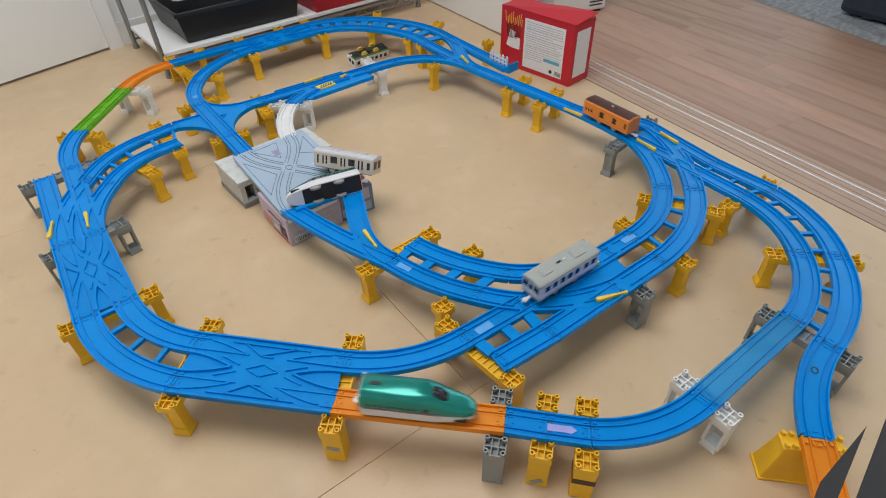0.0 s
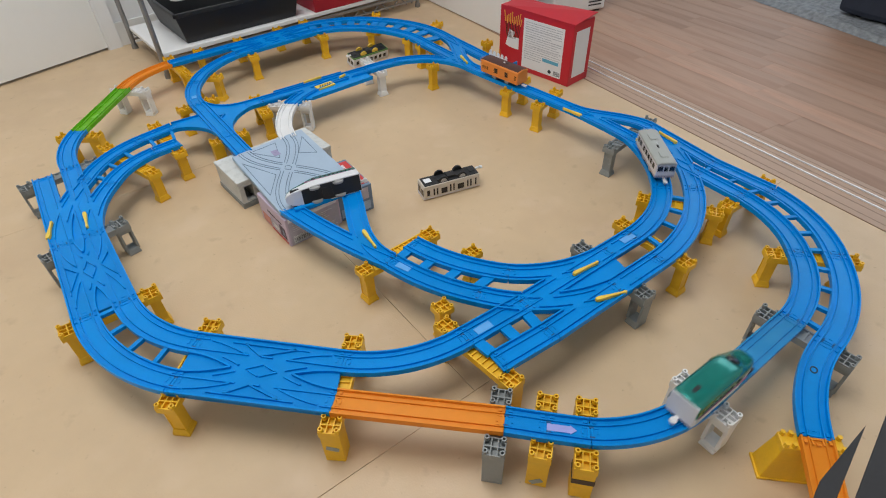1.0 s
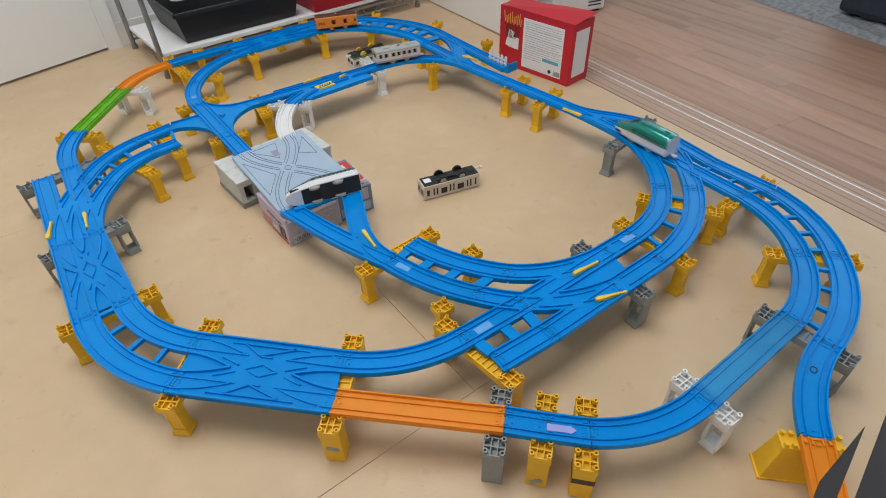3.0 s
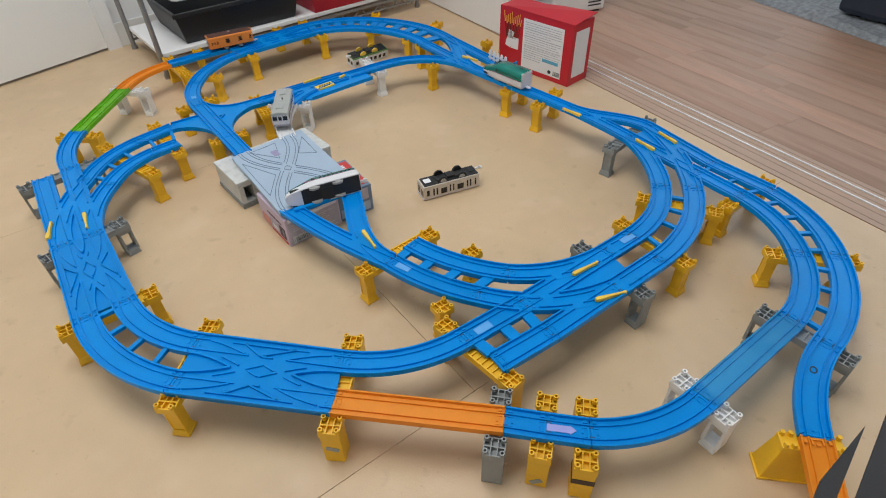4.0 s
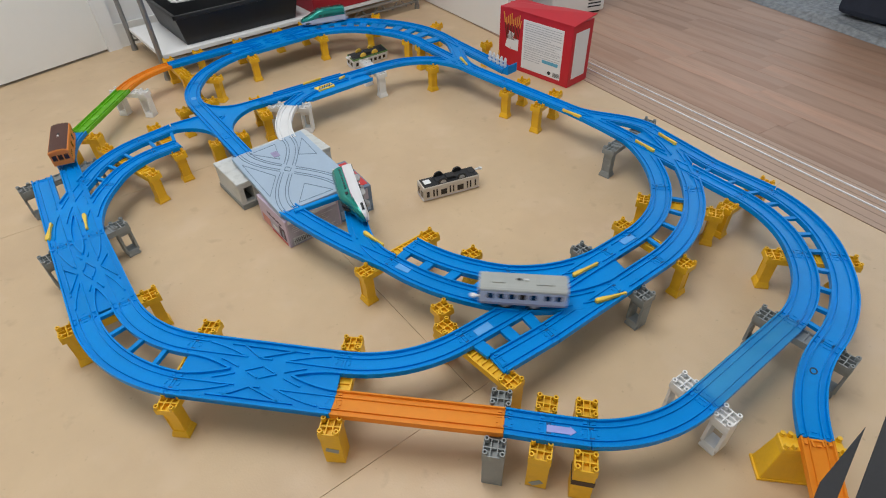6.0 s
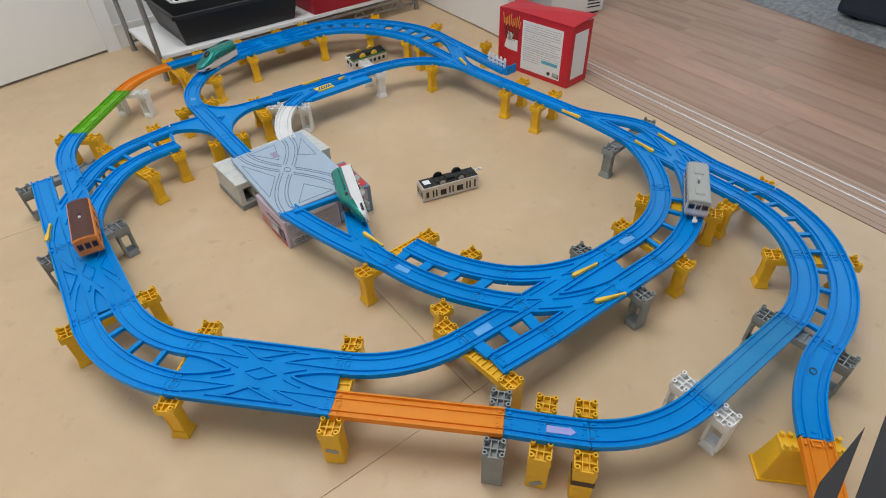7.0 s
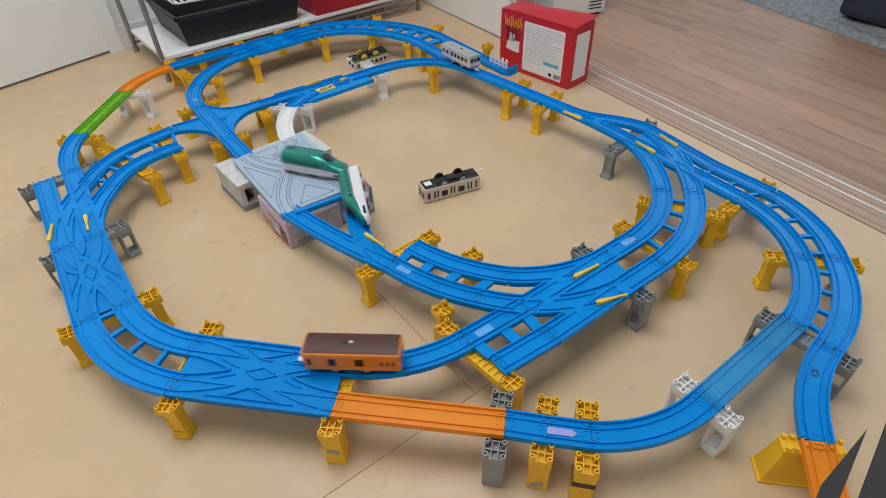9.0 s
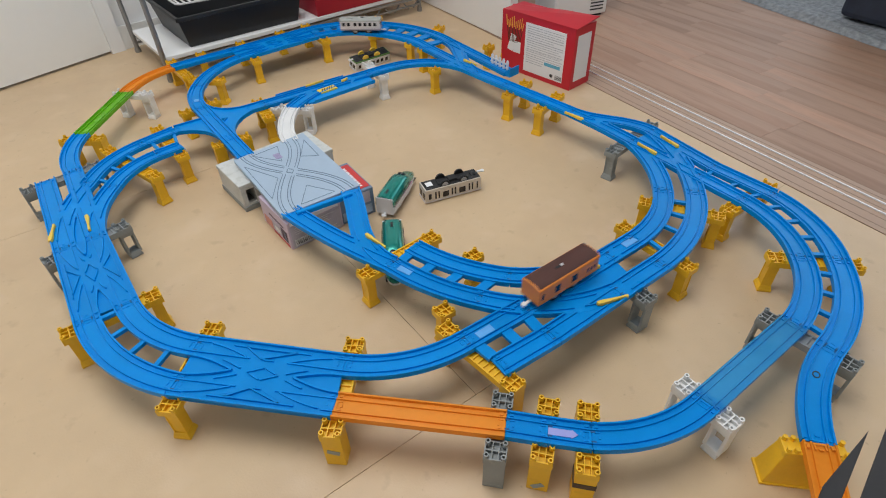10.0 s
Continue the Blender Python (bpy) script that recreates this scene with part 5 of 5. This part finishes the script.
# shelf rack with tubs
rack = new("shelf_rack")
rack.matrix_world = pose(-0.018, 1.441, 0, 0, 0, 2.6)
tagged(rack, "low steel shelf rack with a white board", "shelf")
for x, y in ((0.0, 0.0), (0.0, 0.330), (0.962, 0.0), (0.962, 0.330)):
    bm = bmesh.new()
    tube(bm, 0.0075, 0.0075, 0.012, 0.62, Matrix.Translation((x, y, 0)), 14)
    tube(bm, 0.0100, 0.0095, 0.0, 0.013, Matrix.Translation((x, y, 0)), 14)
    for i in range(20):
        tube(bm, 0.0080, 0.0080, 0.03 + 0.028 * i, 0.0315 + 0.028 * i, Matrix.Translation((x, y, 0)), 14)
    part("post", bm, METAL, rack, "grey steel post with a foot", smooth=False)
bm = bmesh.new()
box(bm, 0.004, 0.958, 0.002, 0.328, 0.059, 0.072)
part("shelf_board", bm, WALL, rack, "white shelf board", bevel=0.002)
for y in (-0.006, 0.334):
    bm = bmesh.new()
    box(bm, 0.0, 0.962, y - 0.003, y + 0.003, 0.048, 0.056)
    box(bm, 0.0, 0.962, y - 0.003, y + 0.003, 0.026, 0.032)
    for i in range(22):
        m = Matrix.Translation((0.022 + 0.0437 * i, y, 0.0325)) @ Matrix.Rotation(radians(45 if i % 2 else -45), 4, "Y")
        box(bm, -0.0015, 0.0015, -0.002, 0.002, -0.016, 0.016, m)
    part("shelf_rail", bm, METAL, rack)


def tub(name, label, x0, x1, y0, y1, z0, z1, flare, mat):
    root = new(name)
    root.matrix_world = pose((x0 + x1) / 2, (y0 + y1) / 2, z0, 0, 0, 2)
    tagged(root, label, "storage tub")
    hx, hy, h = (x1 - x0) / 2, (y1 - y0) / 2, z1 - z0
    bm = bmesh.new()
    o = [[bm.verts.new((sx * (hx + k), sy * (hy + k), z)) for sx, sy in ((-1, -1), (1, -1), (1, 1), (-1, 1))]
         for k, z in ((0, 0), (flare, h), (flare - 0.004, h), (-0.004, 0.004))]
    for p, q in zip(o, o[1:]):
        for i in range(4):
            bm.faces.new((p[i], p[(i + 1) % 4], q[(i + 1) % 4], q[i]))
    bm.faces.new(o[0][::-1])
    bm.faces.new(o[-1])
    part("shell", bm, mat, root, bevel=0.006)
    bm = bmesh.new()
    for sx0, sx1, sy0, sy1 in ((-1, 1, -1, -1), (-1, 1, 1, 1), (-1, -1, -1, 1), (1, 1, -1, 1)):
        e = 0.005
        box(bm, sx0 * (hx + flare) - e, sx1 * (hx + flare) + e, sy0 * (hy + flare) - e, sy1 * (hy + flare) + e, h - 0.010, h + 0.002)
    part("rim", bm, mat, root, bevel=0.002)
    return root


black = tub("storage_tub", "black plastic storage tub on the shelf", 0.070, 0.440, 1.480, 1.745, 0.0725, 0.165, 0.018, BLACK_TUB)
tub("storage_tub", "red plastic storage tub on the shelf", 0.505, 0.890, 1.475, 1.740, 0.0725, 0.235, 0.016, RED_TUB)
basket = new("plastic_basket")
basket.matrix_world = pose(0.148, 1.650, 0.146, 0, 2, 2)
tagged(basket, "white plastic basket lying in the black tub", "basket")
bm = bmesh.new()
out = [(1.28 * x, 1.5 * y) for x, y in [(-0.045, -0.034), (-0.036, -0.043), (0.046, -0.043), (0.055, -0.034), (0.055, 0.034), (0.046, 0.043), (-0.036, 0.043), (-0.045, 0.034)]]
rings = [[bm.verts.new((x * a, y * a, z)) for x, y in out] for a, z in ((1.0, 0.018), (1.0, 0.023), (0.90, 0.023), (0.90, 0.018))]
for p, q in zip(rings, rings[1:] + rings[:1]):
    for i in range(8):
        bm.faces.new((p[i], p[(i + 1) % 8], q[(i + 1) % 8], q[i]))
part("rim", bm, PIER_WHITE, basket, bevel=0.001)
for i in range(6):
    bm = bmesh.new()
    a = -0.044 + 0.018 * i
    box(bm, a, a + 0.006, -0.060, 0.060, 0.017, 0.0195)
    part("bar", bm, PIER_WHITE, basket)

# dark slatted stand
stand = new("slatted_stand")
tagged(stand, "dark slatted stand at the edge of the mat", "stand")
SLAT = material("dark_grey_slat", (0.022, 0.022, 0.024), 0.6, vary=0.2, scale=30)
z = 0.30
for pts in (((-0.0485, -0.3732), (0.0045, -0.3630), (0.0740, -0.3631), (-0.0370, -0.3821)), ((-0.0272, -0.3897), (0.1258, -0.3633), (0.1431, -0.3783), (-0.0062, -0.4059))):
    bm = bmesh.new()
    a = [bm.verts.new((x, y, z + 0.0040)) for x, y in pts]
    b = [bm.verts.new((x, y, z + 0.0065)) for x, y in pts]
    bm.faces.new(a)
    bm.faces.new(b)
    for i in range(4):
        bm.faces.new((a[i], a[(i + 1) % 4], b[(i + 1) % 4], b[i]))
    part("slat", bm, SLAT, stand, bevel=0.0006)
bm = bmesh.new()
box(bm, -0.090, -0.034, -0.425, -0.3705, z - 0.006, z + 0.0039)
part("crossbar", bm, SLAT, stand)
for y in (-0.418, -0.378):
    bm = bmesh.new()
    box(bm, -0.088, -0.076, y - 0.006, y + 0.006, 0.0, z - 0.006)
    part("leg", bm, SLAT, stand)

def motions():
    top = BASE + 0.0068
    run = BASE + FLOOR_T - 0.0001
    walk(orange_train, [(t, pose(x, y, run, 0, 0, a)) for t, x, y, a in (
        (0.00, 0.6480, 0.3151, 87.7), (0.25, 0.6484, 0.3945, 91.5), (0.50, 0.6441, 0.4766, 94.7), (0.75, 0.6372, 0.5604, 94.7),
        (1.00, 0.6303, 0.6459, 94.7), (1.25, 0.6237, 0.7255, 93.7), (1.50, 0.6220, 0.8070, 88.8), (1.75, 0.6246, 0.8972, 88.8),
        (2.00, 0.6271, 0.9867, 88.0), (2.25, 0.6223, 1.0678, 97.9), (2.50, 0.6001, 1.1431, 114.8), (2.75, 0.5546, 1.2211, 135.6),
        (3.00, 0.4878, 1.2756, 159.9), (3.25, 0.4070, 1.2977, 173.0), (3.50, 0.3268, 1.3052, 156.7), (3.75, 0.2499, 1.3281, 155.7),
        (4.00, 0.1692, 1.3476, 173.6), (4.25, 0.0850, 1.3501, 182.8), (4.50, 0.0005, 1.3440, 184.9), (4.75, -0.0864, 1.3188, 208.1),
        (5.00, -0.1581, 1.2598, 229.1), (5.25, -0.2140, 1.1924, 232.1), (5.50, -0.2651, 1.1271, 232.1), (5.75, -0.3124, 1.0568, 239.4),
        (6.00, -0.3427, 0.9764, 259.0), (6.25, -0.3522, 0.8893, 268.8), (6.50, -0.3549, 0.8022, 268.2), (6.75, -0.3575, 0.7160, 268.2),
        (7.00, -0.3621, 0.6304, 264.4), (7.25, -0.3812, 0.5498, 250.0), (7.50, -0.4049, 0.4699, 257.6), (7.75, -0.4096, 0.3871, 275.7),
        (8.00, -0.3892, 0.3057, 291.4), (8.25, -0.3400, 0.2260, 307.0), (8.50, -0.2720, 0.1775, 331.5), (8.75, -0.1990, 0.1445, 334.4),
        (9.00, -0.1315, 0.0980, 320.0), (9.25, -0.0654, 0.0570, 338.2), (9.50, 0.0202, 0.0384, 356.7), (9.75, 0.1069, 0.0351, 358.3),
        (10.00, 0.1948, 0.0340, 359.9))])
    walk(silver_train, [(t, pose(x, y, run, 0, 0, a)) for t, x, y, a in (
        (0.00, 0.1969, 0.0340, -0.1), (0.25, 0.3011, 0.0338, -0.1), (0.50, 0.4074, 0.0379, 6.8), (0.75, 0.5093, 0.0745, 32.5),
        (1.00, 0.5902, 0.1519, 53.3), (1.25, 0.6370, 0.2476, 75.9), (1.50, 0.6483, 0.3552, 89.5), (1.75, 0.6440, 0.4754, 94.7),
        (2.00, 0.6342, 0.5941, 94.7), (2.25, 0.6259, 0.6945, 94.7), (2.50, 0.6143, 0.7893, 100.3), (2.75, 0.5718, 0.8788, 131.9),
        (3.00, 0.4872, 0.9286, 166.5), (3.25, 0.3844, 0.9377, 181.4), (3.50, 0.2775, 0.9328, 185.6), (3.75, 0.1763, 0.9004, 208.9),
        (4.00, 0.0999, 0.8235, 240.1), (4.25, 0.0585, 0.7194, 254.5), (4.50, 0.0139, 0.6209, 237.7), (4.75, -0.0357, 0.5265, 248.8),
        (5.00, -0.0377, 0.4251, 282.7), (5.25, -0.0099, 0.3205, 287.5), (5.50, 0.0235, 0.2197, 286.3), (5.75, 0.0614, 0.1254, 298.8),
        (6.00, 0.1247, 0.0403, 316.5), (6.25, 0.2204, -0.0171, 341.5), (6.50, 0.3354, -0.0302, 359.8), (6.75, 0.4508, -0.0163, 375.9),
        (7.00, 0.5504, 0.0312, 394.9), (7.25, 0.6253, 0.0988, 409.1), (7.50, 0.6831, 0.1842, 422.5), (7.75, 0.7024, 0.2928, 467.1),
        (8.00, 0.6604, 0.3960, 468.8), (8.25, 0.6415, 0.5010, 454.7), (8.50, 0.6329, 0.6067, 454.7), (8.75, 0.6249, 0.7113, 454.7),
        (9.00, 0.6228, 0.8163, 448.8), (9.25, 0.6251, 0.9327, 448.8), (9.50, 0.6234, 1.0495, 454.1), (9.75, 0.5989, 1.1445, 475.4),
        (10.00, 0.5449, 1.2322, 499.5))])
    walk(green_train, [(t, pose(x, y, run, 0, 0, a)) for t, x, y, a in (
        (0.00, -0.1089, -0.0172, -45.1), (0.25, -0.0387, -0.0886, -46.2), (0.50, 0.0279, -0.1584, -44.9), (0.75, 0.1062, -0.2094, -21.2),
        (1.00, 0.2026, -0.2259, -1.1), (1.25, 0.2975, -0.2269, -0.3), (1.50, 0.3877, -0.2279, -0.3), (1.75, 0.4731, -0.2103, 20.4),
        (2.00, 0.5564, -0.1564, 43.8), (2.25, 0.6108, -0.0785, 67.3), (2.50, 0.6307, 0.0127, 86.2), (2.75, 0.6367, 0.1111, 86.8),
        (3.00, 0.6421, 0.2156, 86.8), (3.25, 0.6476, 0.3233, 88.1), (3.50, 0.6470, 0.4305, 93.4), (3.75, 0.6386, 0.5355, 94.7),
        (4.00, 0.6306, 0.6357, 94.7), (4.25, 0.6239, 0.7281, 93.3), (4.50, 0.6408, 0.8228, 67.8), (4.75, 0.6855, 0.9273, 68.2),
        (5.00, 0.7048, 1.0388, 91.1), (5.25, 0.6880, 1.1391, 107.5), (5.50, 0.6457, 1.2269, 125.2), (5.75, 0.5778, 1.3035, 145.5),
        (6.00, 0.4866, 1.3588, 167.9), (6.25, 0.3837, 1.3618, 186.9), (6.50, 0.2822, 1.3185, 199.6), (6.75, 0.1839, 1.2862, 188.7),
        (7.00, 0.0935, 1.2534, 211.1), (7.25, 0.0204, 1.1895, 231.2), (7.50, -0.0261, 1.1017, 252.5), (7.75, -0.0412, 0.9987, 269.9),
        (8.00, -0.0409, 0.8958, 270.1), (8.25, -0.0407, 0.7993, 270.1), (8.50, -0.0349, 0.7068, 278.5))] + [
        (8.75, pose(-0.0059, 0.6512, run, 0, 0, 294.1)), (8.9, pose(0.0207, 0.6158, run, 0, 0, 298.0)), (9.0, pose(0.0514, 0.5674, run, 0, 0, 303.1)),
        (9.1, facing((0.0861, 0.5078, 0.0720), (0.64, -0.77, -0.00), (0.04, 0.03, 1.00))),
        (9.2, facing((0.0997, 0.4679, 0.0705), (0.67, -0.72, -0.21), (0.14, -0.16, 0.98))),
        (9.3, facing((0.0977, 0.4762, 0.0726), (0.36, -0.04, -0.93), (0.86, -0.36, 0.35))),
        (9.4, facing((0.1200, 0.4690, 0.0585), (0.32, -0.29, -0.90), (0.89, -0.25, 0.40))),
        (9.5, facing((0.1165, 0.4186, 0.0442), (0.76, -0.28, -0.59), (0.64, 0.16, 0.75))),
        (9.6, facing((0.1318, 0.4247, 0.0181), (0.95, -0.13, -0.27), (0.27, -0.04, 0.96))),
        (9.7, facing((0.1388, 0.4277, 0.0040), (0.91, 0.42, 0.00), (0.00, 0.00, 1.00))),
        (9.8, facing((0.1488, 0.4439, 0.0005), (0.89, 0.44, -0.00), (0.00, 0.00, 1.00))),
        (9.9, facing((0.1669, 0.4664, 0.0005), (0.67, 0.74, 0.00), (0.00, 0.00, 1.00))),
        (10.0, facing((0.1839, 0.4844, 0.0005), (0.82, 0.57, -0.00), (0.00, 0.00, 1.00)))])
    walk(spare_train, [
        (0.0, pose(0.0173, 0.4556, top + 0.0188, 98, 0, 168.0)), (4.5, pose(0.0173, 0.4556, top + 0.0188, 98, 0, 168.0)), (4.6, pose(0.0184, 0.4557, top + 0.0188, 98, 0, 170.2)),
        (4.7, pose(0.0238, 0.4535, top + 0.0188, 99, 0, 182.0)), (4.8, pose(0.0347, 0.4492, top + 0.0188, 102, 0, 205.0)), (4.9, pose(0.0499, 0.4428, top + 0.0188, 106, 0, 234.0)),
        (5.0, facing((0.0664, 0.4227, 0.1016), (-0.29, -0.95, -0.08), (-0.93, 0.31, -0.15))), (5.1, facing((0.0760, 0.4114, 0.1016), (-0.32, -0.94, -0.08), (-0.92, 0.33, -0.17))), (5.2, facing((0.0760, 0.4114, 0.1016), (-0.32, -0.94, -0.08), (-0.92, 0.33, -0.17))),
        (5.3, facing((0.0760, 0.4114, 0.1016), (-0.32, -0.94, -0.08), (-0.92, 0.33, -0.17))), (8.75, facing((0.0760, 0.4114, 0.1016), (-0.32, -0.94, -0.08), (-0.92, 0.33, -0.17))), (8.9, facing((0.0760, 0.4114, 0.1016), (-0.32, -0.94, -0.08), (-0.92, 0.33, -0.17))),
        (9.0, facing((0.0781, 0.4033, 0.1020), (-0.39, -0.91, -0.09), (-0.90, 0.39, -0.15))), (9.1, facing((0.0799, 0.3735, 0.1071), (-0.68, -0.71, -0.20), (-0.68, 0.71, -0.18))),
        (9.2, facing((0.0812, 0.3581, 0.0938), (-0.89, -0.37, -0.27), (-0.35, 0.93, -0.12))),
        (9.3, facing((0.0804, 0.3641, 0.0734), (-0.97, 0.18, 0.14), (0.19, 0.97, 0.11))),
        (9.4, facing((0.0861, 0.3568, 0.0564), (-0.60, 0.26, 0.75), (0.67, 0.69, 0.29))),
        (9.5, facing((0.0884, 0.3384, 0.0519), (-0.79, 0.21, 0.57), (0.44, 0.84, 0.30))),
        (9.6, facing((0.0975, 0.3382, 0.0364), (-0.91, -0.07, 0.42), (0.32, 0.54, 0.78))),
        (9.7, facing((0.1067, 0.3315, 0.0280), (-0.87, -0.36, 0.33), (0.17, 0.43, 0.89))),
        (9.8, facing((0.0950, 0.3272, 0.0023), (-0.81, -0.59, 0.00), (-0.05, 0.08, 1.00))),
        (9.9, facing((0.0755, 0.3190, 0.0005), (-0.62, -0.78, 0.00), (0.00, 0.00, 1.00))),
        (10.0, facing((0.0648, 0.3155, 0.0005), (-0.52, -0.86, 0.00), (0.00, 0.00, 1.00)))])
    walk(commuter_train, [
        (0.0, facing((0.0865, 0.5094, 0.0786), (0.56, -0.83, -0.00), (0.30, 0.20, 0.93))),
        (0.1, facing((0.0961, 0.5059, 0.0742), (0.56, -0.83, -0.00), (0.09, 0.07, 0.99))),
        (0.2, facing((0.1173, 0.5115, 0.0728), (0.78, -0.62, -0.09), (-0.08, -0.25, 0.97))),
        (0.3, facing((0.1162, 0.4799, 0.0649), (0.29, -0.82, -0.49), (0.73, -0.15, 0.67))),
        (0.4, facing((0.1644, 0.5156, 0.0562), (-0.31, -0.60, -0.73), (0.80, -0.59, 0.14))),
        (0.5, facing((0.2049, 0.4929, 0.0667), (-0.71, -0.25, -0.66), (0.57, -0.75, -0.33))),
        (0.6, facing((0.2551, 0.4130, 0.0592), (-0.91, 0.38, -0.18), (0.12, -0.17, -0.98))),
        (0.7, facing((0.2841, 0.4306, 0.0462), (-0.97, 0.24, 0.00), (0.00, 0.00, -1.00))),
        (0.8, facing((0.2841, 0.4306, 0.0462), (-0.97, 0.24, 0.00), (0.00, 0.00, -1.00))),
        (10.0, facing((0.2841, 0.4306, 0.0462), (-0.97, 0.24, 0.00), (0.00, 0.00, -1.00)))])
    for thing, rows in ((fork, [(0.0, 0.0188, 0.3097, -97.0), (4.9, 0.0188, 0.3097, -97.0), (5.1, 0.0271, 0.3078, -81.8), (10.0, 0.0271, 0.3078, -81.8)]),
                        (throat, [(0.0, 0.6340, 0.8130, -108.4), (2.5, 0.6340, 0.8130, -108.4), (2.7, 0.6527, 0.8085, -76.6), (4.1, 0.6527, 0.8085, -76.6), (4.3, 0.6340, 0.8130, -108.4),
                                  (8.9, 0.6340, 0.8130, -108.4), (9.1, 0.6472, 0.8110, -88.5), (10.0, 0.6472, 0.8110, -88.5)])):
        arm = next(o for o in thing.children if o.name.startswith("lever"))
        walk(arm, [(t, pose(x, y, BASE + RIM_T, 0, 0, a)) for t, x, y, a in rows])


motions()
